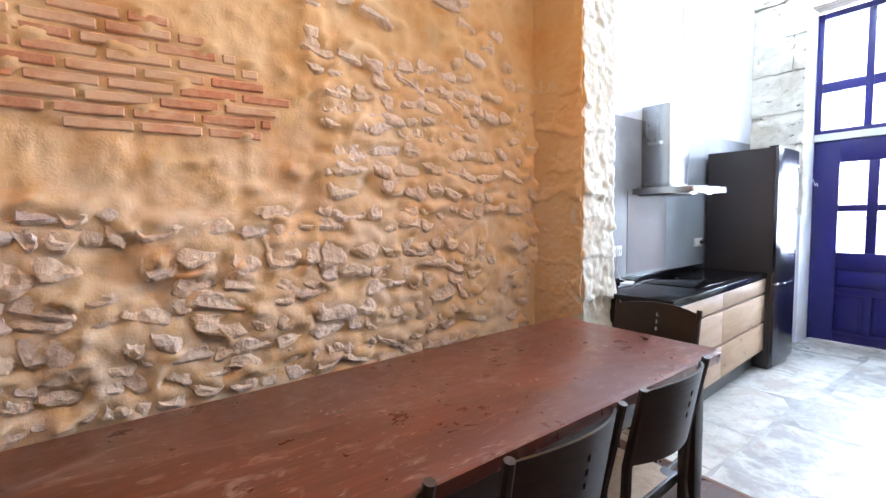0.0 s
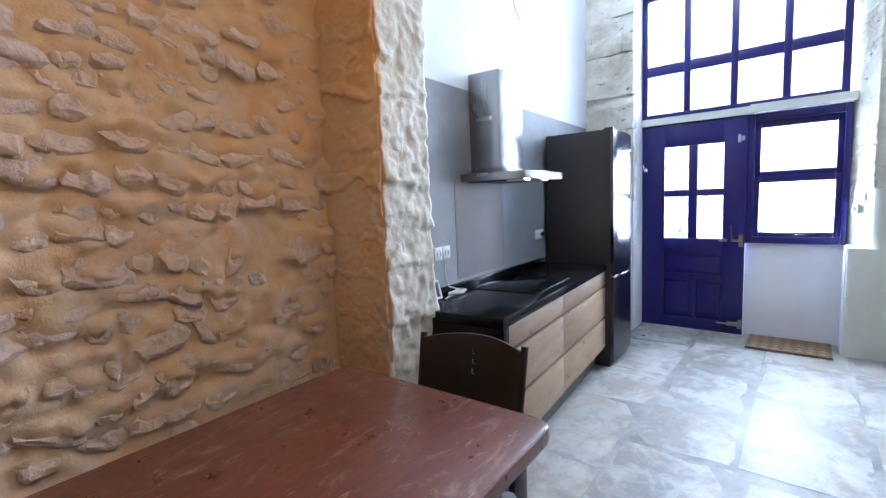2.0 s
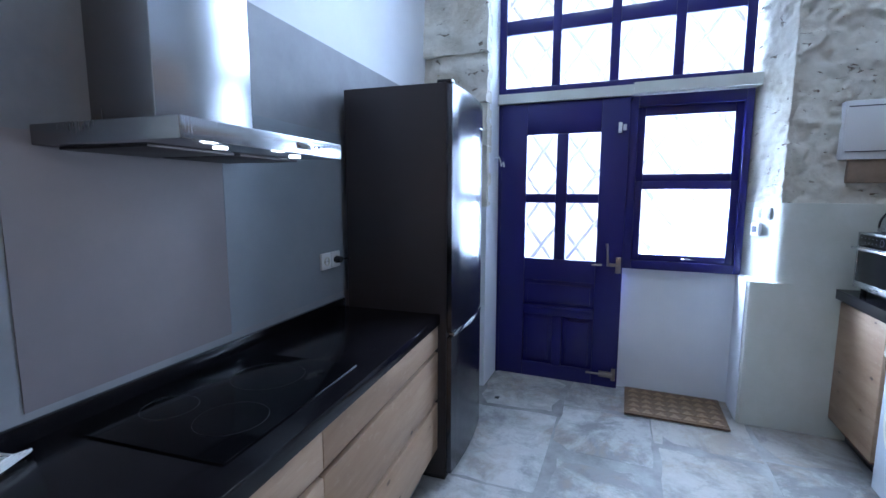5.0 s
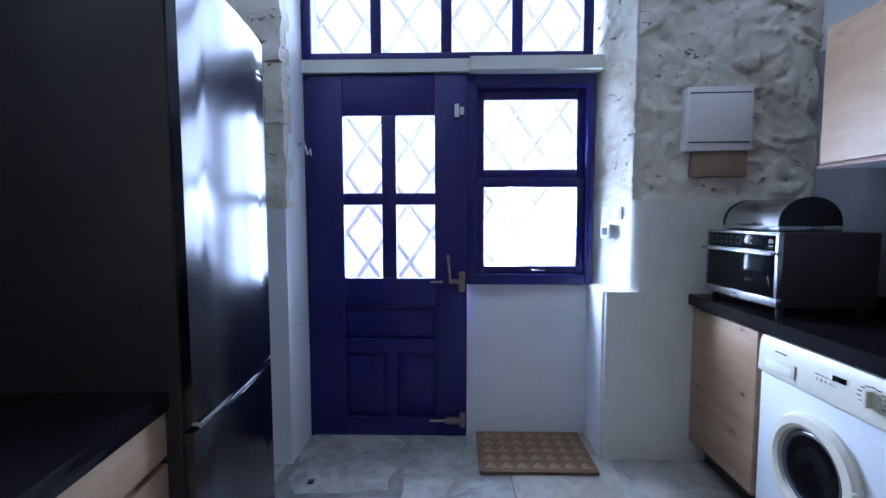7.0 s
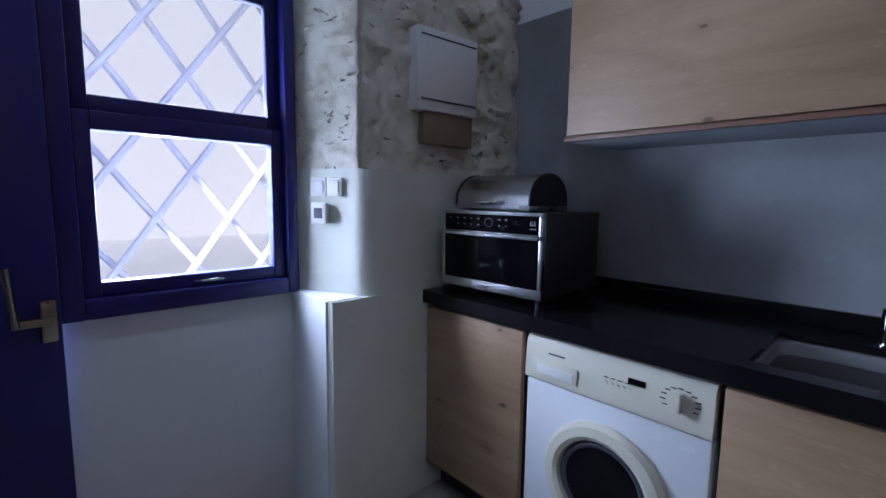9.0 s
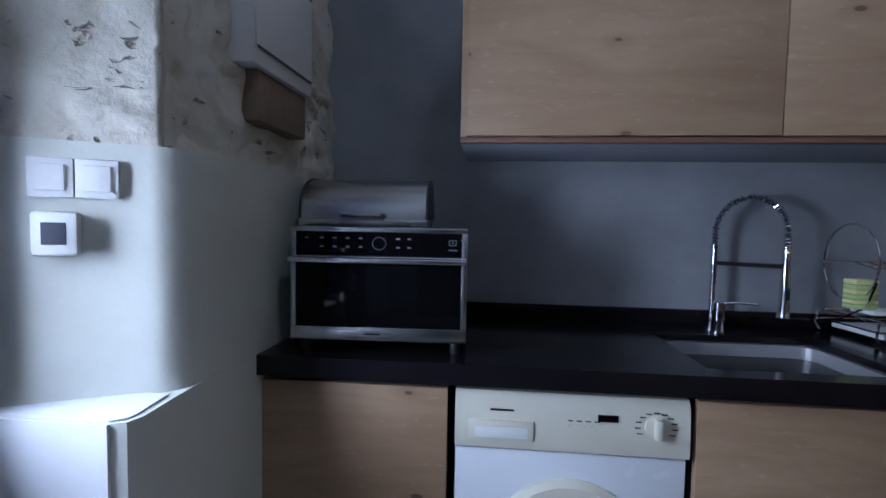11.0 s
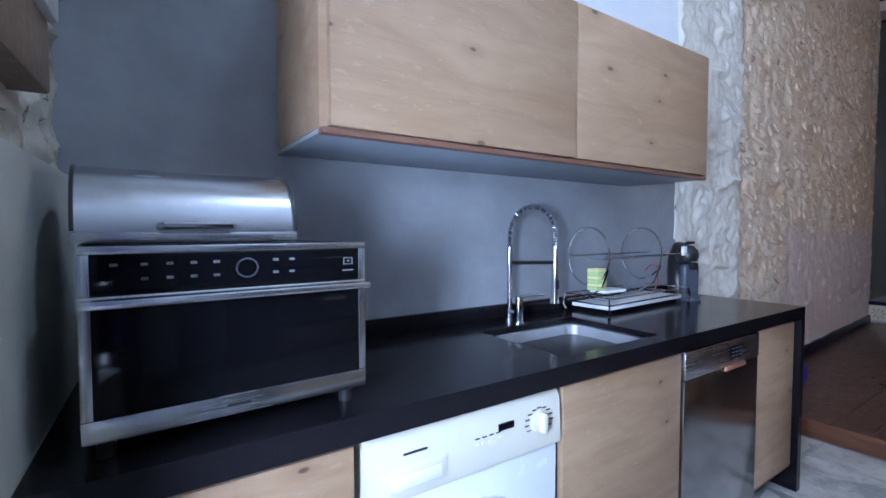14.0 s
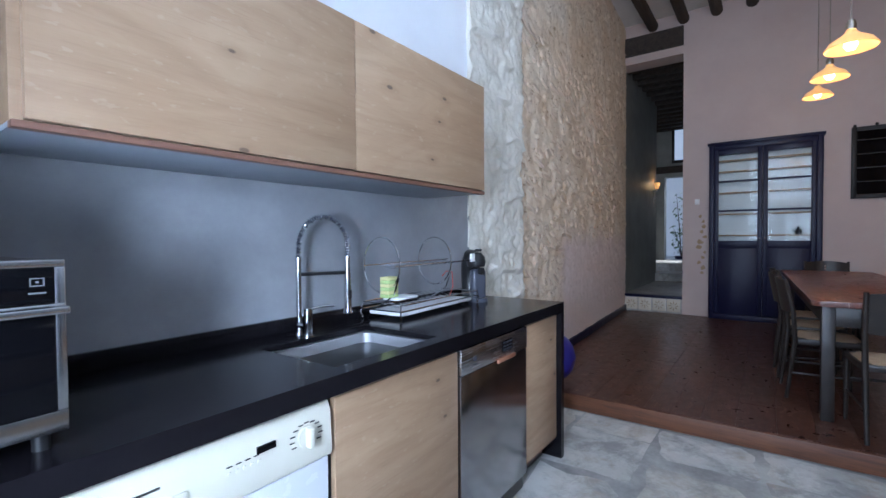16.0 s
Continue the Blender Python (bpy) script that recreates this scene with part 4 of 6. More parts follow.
# ---- dining room ----
def dining_table():
    t = thing("dining_table", "long dining table with worn red-brown top on a dark frame", "table", pose(3.54, 0.68, 0, 0, 0, 1.8))
    x0, x1, y0, y1, z = -3.10, 0.0, 0.0, 0.80, 0.878
    bm = bmesh.new()
    out = []
    r = 0.05
    for cx, cy, a0 in ((x1 - r, y1 - r, 0), (x0 + r, y1 - r, 90), (x0 + r, y0 + r, 180), (x1 - r, y0 + r, 270)):
        for k in range(6):
            a = radians(a0 + 18 * k)
            out.append((cx + r * math.cos(a), cy + r * math.sin(a)))
    prism(bm, out, z - 0.035, z, 0.006)
    part("tabletop", bm, TABLEWOOD, t, "worn red-brown wooden top")
    for y in (y0 + 0.07, y1 - 0.10):
        boxes("apron", DARKWOOD, t, [(x0 + 0.1, x1 - 0.1, y, y + 0.03, z - 0.165, z - 0.036)], 0.003)
    for x in (x0 + 0.07, x1 - 0.10):
        boxes("apron", DARKWOOD, t, [(x, x + 0.03, y0 + 0.1, y1 - 0.1, z - 0.165, z - 0.036)], 0.003)
    for x in (x0 + 0.055, x1 - 0.125):
        for y in (y0 + 0.055, y1 - 0.125):
            boxes("leg", DARKWOOD, t, [(x, x + 0.07, y, y + 0.07, DAIS, z - 0.036)], 0.006)


def dining_chair():
    """Faces +y; its base's centre is the origin."""
    c = thing("dining_chair", "black-brown dining chair with curved back plate and woven rush seat", "chair")
    w, d, h = 0.20, 0.20, 0.86
    boxes("seat_frame", DARKWOOD, c, [(-w, w, -d + 0.03, d, 0.40, 0.44)], 0.006)
    bm = bmesh.new()
    n = 12
    g = [[bm.verts.new((-w + 0.012 + (2 * w - 0.024) * i / n, -d + 0.04 + (2 * d - 0.05) * j / n,
                        0.442 + 0.020 * (1 - abs(2 * i / n - 1) ** 3) * (1 - abs(2 * j / n - 1) ** 3) - 0.007 * (1 - min(1, 6 * abs(abs(i / n - 0.5) - abs(j / n - 0.5))))))
          for j in range(n + 1)] for i in range(n + 1)]
    for i in range(n):
        for j in range(n):
            bm.faces.new((g[i][j], g[i + 1][j], g[i + 1][j + 1], g[i][j + 1]))
    r = bmesh.ops.extrude_face_region(bm, geom=list(bm.faces))
    bmesh.ops.translate(bm, verts=[v for v in r["geom"] if isinstance(v, bmesh.types.BMVert)], vec=(0, 0, -0.03))
    part("seat", bm, RUSH, c, "woven rush seat")
    for s in (-1, 1):
        bm = bmesh.new()
        tube(bm, [(s * (w - 0.015), -d - 0.03, 0.0), (s * (w - 0.012), -d + 0.015, 0.42), (s * (w - 0.006), -d + 0.005, 0.62), (s * (w + 0.002), -d - 0.045, h)], [0.013, 0.016, 0.015, 0.013], 8)
        part("back_leg", bm, DARKWOOD, c)
        bm = bmesh.new()
        tube(bm, [(s * (w - 0.01), d - 0.01, 0.0), (s * (w - 0.015), d - 0.02, 0.42)], [0.012, 0.016], 8)
        part("front_leg", bm, DARKWOOD, c)
        bm = bmesh.new()
        tube(bm, [(s * (w - 0.012), d - 0.015, 0.19), (s * (w - 0.014), -d - 0.01, 0.19)], 0.009, 8)
        part("stretcher", bm, DARKWOOD, c)
    bm = bmesh.new()
    tube(bm, [(-w + 0.012, d - 0.015, 0.27), (w - 0.012, d - 0.015, 0.27)], 0.009, 8)
    part("stretcher", bm, DARKWOOD, c)
    # curved plate with three round holes in its middle
    bm = bmesh.new()
    cols, rows = 32, 14
    z0, z1 = 0.62, 0.845
    th = 0.008

    def at(u, v, side):
        x = (u - 0.5) * (2 * w - 0.01)
        arch = 0.02 * (1 - (2 * u - 1) ** 2)
        low = 0.03 * (1 - (2 * u - 1) ** 2)
        z = (z0 - low * 0) + (z1 + arch - z0) * v
        lean = -0.045 * ((z - 0.6) / 0.25)
        y = -d + 0.01 + lean - 0.055 * (1 - (2 * u - 1) ** 2) + side * th
        return (x, y, z)
    holes = {(16, r) for r in (6, 8, 10)}
    grid = [[[bm.verts.new(at(i / cols, j / rows, s)) for j in range(rows + 1)] for i in range(cols + 1)] for s in (0, 1)]

    def solid(i, j):
        return 0 <= i < cols and 0 <= j < rows and (i, j) not in holes
    for i in range(cols):
        for j in range(rows):
            if not solid(i, j):
                continue
            for s in (0, 1):
                q = [grid[s][i][j], grid[s][i + 1][j], grid[s][i + 1][j + 1], grid[s][i][j + 1]]
                bm.faces.new(q if s == 0 else q[::-1])
            for di, dj, e in ((-1, 0, ((i, j), (i, j + 1))), (1, 0, ((i + 1, j), (i + 1, j + 1))), (0, -1, ((i, j), (i + 1, j))), (0, 1, ((i, j + 1), (i + 1, j + 1)))):
                if not solid(i + di, j + dj):
                    (a, b), (p, q2) = e
                    bm.faces.new((grid[0][a][b], grid[0][p][q2], grid[1][p][q2], grid[1][a][b]))
    part("backrest", bm, DARKWOOD, c, "curved dark back plate with three holes")
    c["group"] = "chairs round the table"
    return c


dining_table()
CHAIRS = [(2.89, 0.79, 4), (2.37, 0.75, 3), (1.80, 0.76, 4), (3.52, 1.075, 96), (0.28, 1.04, -88)]
_first = dining_chair()
_first.matrix_basis = pose(CHAIRS[0][0], CHAIRS[0][1], DAIS, 0, 0, CHAIRS[0][2])
for _x, _y, _r in CHAIRS[1:]:
    copy_thing(_first, pose(_x, _y, DAIS, 0, 0, _r))


# ---- things on the worktops and walls ----
def microwave():
    w, d, h = 0.476, 0.42, 0.335
    t = thing("microwave_oven", "steel and black glass microwave oven, shut, on the worktop", "microwave", pose(6.914, -0.566, 0.930, 0, 0, 2.5) @ Matrix.Diagonal((1, 1, 0.925, 1)))
    boxes("body", STEEL_DARK, t, [(0.0, w, -d, -0.022, 0.018, h + 0.012)], 0.004, "dark steel casing")
    boxes("front_frame", STEEL, t, [(0.0, w, -0.022, 0.0, 0.018, 0.058), (0.0, w, -0.022, 0.0, h, h + 0.014), (0.0, 0.016, -0.022, 0.0, 0.058, h), (w - 0.016, w, -0.022, 0.0, 0.058, h)], 0.002)
    boxes("control_panel", BLACK_GLASS, t, [(0.016, w - 0.016, -0.02, 0.001, 0.268, h)], 0.002, "black glass control panel")
    boxes("door_glass", BLACK_GLASS, t, [(0.016, w - 0.016, -0.02, -0.001, 0.058, 0.244)], 0.002, "black door glass")
    boxes("handle", STEEL, t, [(0.002, w - 0.002, 0.0, 0.030, 0.247, 0.262), (0.0, w, -0.02, 0.004, 0.246, 0.266)], 0.004, "steel bar handle")
    bm = bmesh.new()
    tube(bm, [(0.235 + 0.018 * math.cos(a * math.tau / 28), 0.0022, 0.303 + 0.018 * math.sin(a * math.tau / 28)) for a in range(28)], 0.0016, 5, True)
    part("dial_ring", bm, GREY_PLASTIC, t)
    bm = bmesh.new()
    for x in (0.155, 0.185, 0.285, 0.32, 0.355, 0.39, 0.43):
        for z in (0.292, 0.317):
            if x == 0.43 and z < 0.3:
                continue
            box(bm, x - 0.005, x + 0.005, 0.0012, 0.0022, z - 0.0025, z + 0.0025)
    box(bm, 0.028, 0.052, 0.0012, 0.0022, 0.286, 0.289)
    for b in ((0.030, 0.050, 0.300, 0.302), (0.030, 0.050, 0.314, 0.316), (0.030, 0.032, 0.300, 0.316), (0.048, 0.050, 0.300, 0.316), (0.038, 0.042, 0.306, 0.310)):
        box(bm, b[0], b[1], 0.0012, 0.0022, b[2], b[3])
    part("printed_marks", bm, plain("grey_print", (0.13, 0.135, 0.145), 0.5), t, kind="stuff")
    boxes("name_plate", BLACK, t, [(0.232, 0.272, 0.0, 0.001, 0.036, 0.041)], 0.0)
    for x in (0.03, w - 0.03):
        for y in (-0.04, -d + 0.04):
            bm = bmesh.new()
            cyl(bm, (x, y, -0.0203), (x, y, 0.02), 0.014, 12)
            part("foot", bm, BLACK, t)

    b = thing("bread_bin", "brushed steel roll-top bread bin, shut, on the microwave", "bread bin", pose(6.914, -0.566, 0.930 + 0.925 * (h + 0.014), 0, 0, 2.5))
    x0, x1, z0 = 0.115, 0.487, 0.001
    prof = [(-0.225 + 0.135 * math.cos(math.pi * k / 16), 0.020 + 0.125 * math.sin(math.pi * k / 16) ** 0.85) for k in range(17)]
    bm = bmesh.new()
    a = [bm.verts.new((x0 + 0.006, y, z)) for y, z in prof]
    c = [bm.verts.new((x1 - 0.006, y, z)) for y, z in prof]
    for i in range(len(prof) - 1):
        bm.faces.new((a[i], a[i + 1], c[i + 1], c[i]))
    part("roll_top", bm, STEEL, b, "brushed steel curved lid")
    for s, x in enumerate((x0, x1 - 0.006)):
        bm = bmesh.new()
        p2 = [(-0.225 + (y + 0.225) * 1.03, z + 0.003) for y, z in prof]
        lo = [bm.verts.new((x, y, z)) for y, z in p2]
        hi = [bm.verts.new((x + 0.006, y, z)) for y, z in p2]
        bm.faces.new(lo)
        bm.faces.new(hi[::-1])
        n = len(lo)
        for i in range(n):
            bm.faces.new((lo[i], lo[(i + 1) % n], hi[(i + 1) % n], hi[i]))
        part("end_disc", bm, BLACK, b, "black end")
    boxes("base", STEEL, b, [(x0, x1, -0.365, -0.085, z0, z0 + 0.021)], 0.003)
    bm = bmesh.new()
    tube(bm, [(0.24, -0.085, 0.032), (0.245, -0.068, 0.033), (0.355, -0.068, 0.033), (0.36, -0.085, 0.032)], 0.007, 8)
    part("handle", bm, CHROME, b, "chrome handle")


def faucet():
    f = thing("kitchen_tap", "chrome spring-neck kitchen tap with a pull-down spray beside the sink", "tap")
    bx, by, z = 6.065, -1.05, 0.911
    hx, hy = 5.862, -0.992
    bm = bmesh.new()
    cyl(bm, (bx, by, z), (bx, by, z + 0.008), 0.022, 20)
    cyl(bm, (bx, by, z + 0.008), (bx, by, z + 0.30), 0.0105, 14)
    part("riser", bm, CHROME, f)
    pts = []
    cx, cy, r = (bx + hx) / 2, (by + hy) / 2, 0.5 * math.hypot(bx - hx, by - hy)
    ux, uy = (bx - hx) / (2 * r), (by - hy) / (2 * r)
    for k in range(25):
        a = math.pi * k / 24
        pts.append((cx + ux * r * math.cos(a), cy + uy * r * math.cos(a), z + 0.345 + 0.12 * math.sin(a)))
    path = [(bx, by, z + 0.28)] + pts + [(hx, hy, z + 0.25)]
    bm = bmesh.new()
    tube(bm, path, 0.006, 8)
    part("hose", bm, GREY_PLASTIC, f)
    # the coil
    dense = []
    for p, q in zip(path, path[1:]):
        p, q = Vector(p), Vector(q)
        n = max(1, int((q - p).length / 0.0016))
        dense += [p.lerp(q, i / n) for i in range(n)]
    coil = []
    ln = 0.0
    side = Vector((-uy, ux, 0))
    for i in range(1, len(dense)):
        d = (dense[i] - dense[i - 1])
        ln += d.length
        up = side.cross(d.normalized())
        a = ln / 0.011 * math.tau
        coil.append(dense[i] + 0.0105 * (math.cos(a) * side + math.sin(a) * up))
    bm = bmesh.new()
    tube(bm, coil, 0.0023, 4)
    part("spring", bm, CHROME, f)
    bm = bmesh.new()
    cyl(bm, (hx, hy, z + 0.235), (hx, hy, z + 0.30), 0.011, 14)
    cyl(bm, (hx, hy, z + 0.08), (hx, hy, z + 0.235), 0.017, 16, 0.013)
    cyl(bm, (hx, hy, z + 0.06), (hx, hy, z + 0.08), 0.021, 16, 0.017)
    part("spray_head", bm, CHROME, f)
    bm = bmesh.new()
    box(bm, hx - 0.006, hx + 0.006, hy + 0.012, hy + 0.022, z + 0.12, z + 0.16, 0.003)
    part("trigger", bm, BLACK, f)
    bm = bmesh.new()
    cyl(bm, (bx, by, z + 0.235), (hx, hy, z + 0.232), 0.0075, 10)
    part("holder_arm", bm, BLACK, f, "black holder arm")
    mx, my = 6.07, -0.99
    bm = bmesh.new()
    cyl(bm, (mx, my, z), (mx, my, z + 0.006), 0.027, 24)
    cyl(bm, (mx, my, z + 0.006), (mx, my, z + 0.105), 0.019, 20)
    tube(bm, [(mx, my, z + 0.10), (mx - 0.05, my + 0.012, z + 0.108), (mx - 0.11, my + 0.025, z + 0.106)], [0.007, 0.005, 0.0045], 8)
    tube(bm, [(mx, my, z + 0.035), (bx, by, z + 0.035)], 0.012, 10)
    part("mixer", bm, CHROME, f)


def dish_rack():
    r = thing("dish_rack", "two-tier chrome wire dish rack with a pale drip tray, almost empty", "dish rack", pose(5.32, -1.0, 0.911, 0, 0, 3))
    L, D = 0.35, 0.115
    for x in (-0.30, 0.13):
        bm = bmesh.new()
        pts = [(x + 0.26 - 0.02, 0.02 + 0.105 * math.sin(math.radians(a)), 0.255 + 0.125 * math.cos(math.radians(a))) for a in range(0, 360, 12)]
        tube(bm, pts, 0.0035, 6, True)
        part("end_loop", bm, CHROME, r)
        bm = bmesh.new()
        x2 = x + 0.24
        tube(bm, [(x2, 0.12, 0.20), (x2, 0.09, 0.12), (x2 + 0.02, 0.02, 0.07), (x2 + 0.03, -0.06, 0.05)], 0.0035, 6)
        part("support", bm, CHROME, r)
    for y in (-0.08, 0.11):
        bm = bmesh.new()
        tube(bm, [(-L, y, 0.25), (L + 0.03, y, 0.25)], 0.003, 6)
        part("rail", bm, CHROME, r)
    for k in range(13):
        bm = bmesh.new()
        x = -0.27 + 0.045 * k
        tube(bm, [(x, -0.08, 0.25), (x, 0.0, 0.232), (x, 0.11, 0.25)], 0.0018, 5)
        part("cross_wire", bm, CHROME, r)
    bm = bmesh.new()
    tube(bm, [(-L, -D, 0.045), (-L, D, 0.045), (L, D, 0.045), (L, -D, 0.045)], 0.0035, 6, True)
    tube(bm, [(-L + 0.02, -D - 0.01, 0.075), (-L + 0.02, D + 0.01, 0.075), (L - 0.02, D + 0.01, 0.075), (L - 0.02, -D - 0.01, 0.075)], 0.003, 6, True)
    part("lower_frame", bm, CHROME, r)
    for x in (-L, L):
        for y in (-D, D):
            bm = bmesh.new()
            tube(bm, [(x, y, 0.075), (x * 1.03, y * 1.05, 0.03), (x, y, 0.006)], [0.004, 0.004, 0.008], 6)
            part("foot", bm, CHROME, r)
    for k in range(11):
        bm = bmesh.new()
        x = -0.26 + 0.052 * k
        tube(bm, [(x, -D, 0.075), (x, -0.03, 0.05), (x, 0.03, 0.05), (x, D, 0.075)], 0.0018, 5)
        part("cross_wire", bm, CHROME, r)
    boxes("drip_tray", WHITE_PLASTIC, r, [(-L + 0.03, L - 0.03, -D + 0.015, D - 0.015, 0.018, 0.036)], 0.005, "pale drip tray")
    boxes("soap_shelf", WHITE_PLASTIC, r, [(0.22, 0.37, 0.03, 0.115, 0.098, 0.11)], 0.004, "small pale shelf")
    boxes("clip", WHITE_PLASTIC, r, [(-0.335, -0.30, 0.10, 0.115, 0.24, 0.285)], 0.002)
    s = thing("sponges", "pack of green and yellow sponges on the dish rack's shelf", "sponge", pose(5.40, -1.0, 0.911, 0, 0, 3))
    g1, g2 = plain("green_sponge", (0.42, 0.55, 0.22), 0.9, grain=0.5), plain("yellow_sponge", (0.62, 0.60, 0.28), 0.9, grain=0.5)
    for k in range(6):
        boxes("sponge", (g1, g2)[k % 2], s, [(0.255, 0.325, 0.045, 0.095, 0.112 + 0.0155 * k, 0.1265 + 0.0155 * k)], 0.003)


def coffee_machine():
    c = thing("coffee_machine", "small rounded black and blue-grey capsule coffee machine", "coffee machine", pose(4.88, -0.975, 0.911, 0, 0, -28))
    bm = bmesh.new()
    tube(bm, [(0, -0.03, 0.0), (0, -0.04, 0.06), (0, -0.05, 0.14), (0, -0.035, 0.21), (0, 0.0, 0.255), (0, 0.035, 0.262)], [0.055, 0.052, 0.05, 0.058, 0.062, 0.03], 20)
    part("body", bm, BLACK, c)
    bm = bmesh.new()
    lathe(bm, [(0.0, 0.29), (0.03, 0.285), (0.052, 0.262), (0.058, 0.23), (0.05, 0.205), (0.0, 0.20)], 24, pose(0, 0.03, 0))
    part("head", bm, BLACK, c)
    bm = bmesh.new()
    box(bm, -0.046, 0.046, 0.025, 0.075, 0.015, 0.19, 0.018, 4)
    part("tank_front", bm, GREY_PLASTIC, c, "blue-grey front")
    bm = bmesh.new()
    cyl(bm, (0, 0.05, 0.0), (0, 0.05, 0.022), 0.058, 28)
    part("drip_base", bm, GREY_PLASTIC, c)
    bm = bmesh.new()
    tube(bm, [(0, 0.0, 0.285), (0, 0.03, 0.30), (0, 0.085, 0.303)], [0.006, 0.009, 0.007], 8)
    part("lever", bm, BLACK, c)
    boxes("spout", BLACK, c, [(-0.018, 0.018, 0.07, 0.10, 0.16, 0.20)], 0.006)
    o = thing("switch_box", "small black box on the worktop beside the coffee machine", "box", pose(4.74, -1.07, 0.911, 0, 0, 10))
    boxes("box_body", BLACK, o, [(-0.05, 0.05, -0.03, 0.03, 0, 0.055)], 0.008)
    k = thing("red_cable", "thin red and white cable behind the coffee machine", "cable")
    bm = bmesh.new()
    tube(bm, [(5.02, -1.108, 1.06), (5.00, -1.09, 1.09), (4.97, -1.07, 1.085), (4.975, -1.06, 1.0), (5.0, -1.07, 0.94), (4.96, -1.06, 0.909)], 0.003, 6)
    part("wire", bm, plain("red_cable_skin", (0.45, 0.04, 0.03), 0.5), k)


def double_socket(m, n, label, plug=True):
    s = thing("wall_socket", label, "socket", m)
    for k in range(n):
        x = 0.083 * k
        boxes("plate", WHITE_PLASTIC, s, [(x, x + 0.08, -0.012, 0.0, 0.0, 0.08)], 0.004)
        bm = bmesh.new()
        lathe(bm, [(0.021, 0.0), (0.021, 0.004), (0.018, 0.004), (0.017, -0.003), (0.0, -0.003)], 24, pose(x + 0.04, -0.0125, 0.04, 90, 0, 0))
        part("well", bm, CREAM_PLASTIC, s)
        for dx in (-0.009, 0.009):
            bm = bmesh.new()
            cyl(bm, (x + 0.04 + dx, -0.0135, 0.04), (x + 0.04 + dx, -0.011, 0.04), 0.0025, 8)
            part("pin_hole", bm, BLACK, s)
    return s


def small_kitchen_things():
    double_socket(NW @ pose(0.305, -0.002, 1.10), 2, "double white wall socket over the worktop's end")
    s = double_socket(NW @ pose(1.755, -0.004, 1.09), 2, "double white wall socket beside the fridge with a black plug")
    bm = bmesh.new()
    cyl(bm, (0.12, -0.012, 0.04), (0.12, -0.045, 0.04), 0.019, 16, 0.015)
    tube(bm, [(0.12, -0.042, 0.04), (0.16, -0.05, 0.042), (0.23, -0.04, 0.03), (0.29, -0.02, -0.02)], 0.004, 6)
    part("plug", bm, BLACK, s, "black plug with its cable")
    d = thing("led_floodlight", "small white framed lamp leaning on the wall with a white cable", "lamp", NW @ pose(0.22, -0.065, 0.895, -22, 0, -18))
    boxes("frame", WHITE_PLASTIC, d, [(-0.05, 0.05, -0.012, 0.012, 0.0, 0.012), (-0.05, 0.05, -0.012, 0.012, 0.098, 0.11), (-0.05, -0.038, -0.012, 0.012, 0.012, 0.098), (0.038, 0.05, -0.012, 0.012, 0.012, 0.098)], 0.003)
    boxes("face", GREY_PLASTIC, d, [(-0.038, 0.038, -0.005, 0.008, 0.012, 0.098)], 0.0)
    boxes("diode", WHITE_PLASTIC, d, [(-0.016, 0.016, -0.008, -0.004, 0.04, 0.07)], 0.001)
    c = thing("coiled_cable", "coiled thin white cable on the worktop", "cable", NW @ pose(0.43, -0.085, 0.890))
    bm = bmesh.new()
    pts = []
    for k in range(90):
        a = k * 0.42
        pts.append((0.075 * math.cos(a) + 0.02 * math.sin(k * 0.9), 0.026 * math.sin(a) + 0.006 * math.cos(k * 1.3), 0.004 + 0.00022 * k))
    tube(bm, [(-0.15, -0.01, 0.003), (-0.11, 0.0, 0.003)] + pts + [(0.05, 0.04, 0.02), (0.0, 0.066, 0.04), (-0.02, 0.077, 0.12), (-0.02, 0.074, 0.23)], 0.0032, 6)
    part("wire", bm, WHITE_PLASTIC, c)
    boxes("worktop_corner_stop", GRANITE, None, [(0.0, 0.03, -0.14, -0.02, 0.892, 0.945)], 0.002, "small black upstand at the worktop's end", "structure", m=NW)

    f = thing("fuse_box", "white plastic fuse box on the stone wall beside the door recess", "fuse box", pose(7.448, -0.45, 0, 0, 0, -3) @ pose(-7.455, 0.45, 0))
    boxes("case", WHITE_PLASTIC, f, [(7.445, 7.54, -0.77, -0.445, 1.65, 1.97)], 0.006)
    boxes("door", WHITE_PLASTIC, f, [(7.439, 7.445, -0.76, -0.455, 1.695, 1.935)], 0.002)
    for z in (1.692, 1.937):
        boxes("gap", GREY_PLASTIC, f, [(7.4375, 7.4405, -0.755, -0.46, z - 0.003, z + 0.003)], 0)
    boxes("raw_patch", speckled("raw_brown_mortar", (0.20, 0.145, 0.10), (0.27, 0.20, 0.14), 8, 0.95, 0.5, 0.01), None,
          [(7.482, 7.56, -0.760, -0.49, 1.52, 1.65)], 0.006, "rough brown mortar patch below the fuse box", "structure", m=pose(7.452, -0.45, 0, 0, 0, -3) @ pose(-7.482, 0.45, 0))

    jm = pose(7.515, -0.203, 0, 0, 0, 27.7)      # along the splayed jamb, into the street
    s = thing("light_switch", "double white light switch on the white jamb", "switch", jm)
    for x in (0.05, 0.12):
        boxes("plate", WHITE_PLASTIC, s, [(x, x + 0.068, 0.0, 0.010, 1.30, 1.372)], 0.003)
        boxes("rocker", WHITE_PLASTIC, s, [(x + 0.012, x + 0.056, 0.009, 0.014, 1.312, 1.360)], 0.003)
    th = thing("thermostat", "small white thermostat with a grey screen on the white jamb", "thermostat", jm)
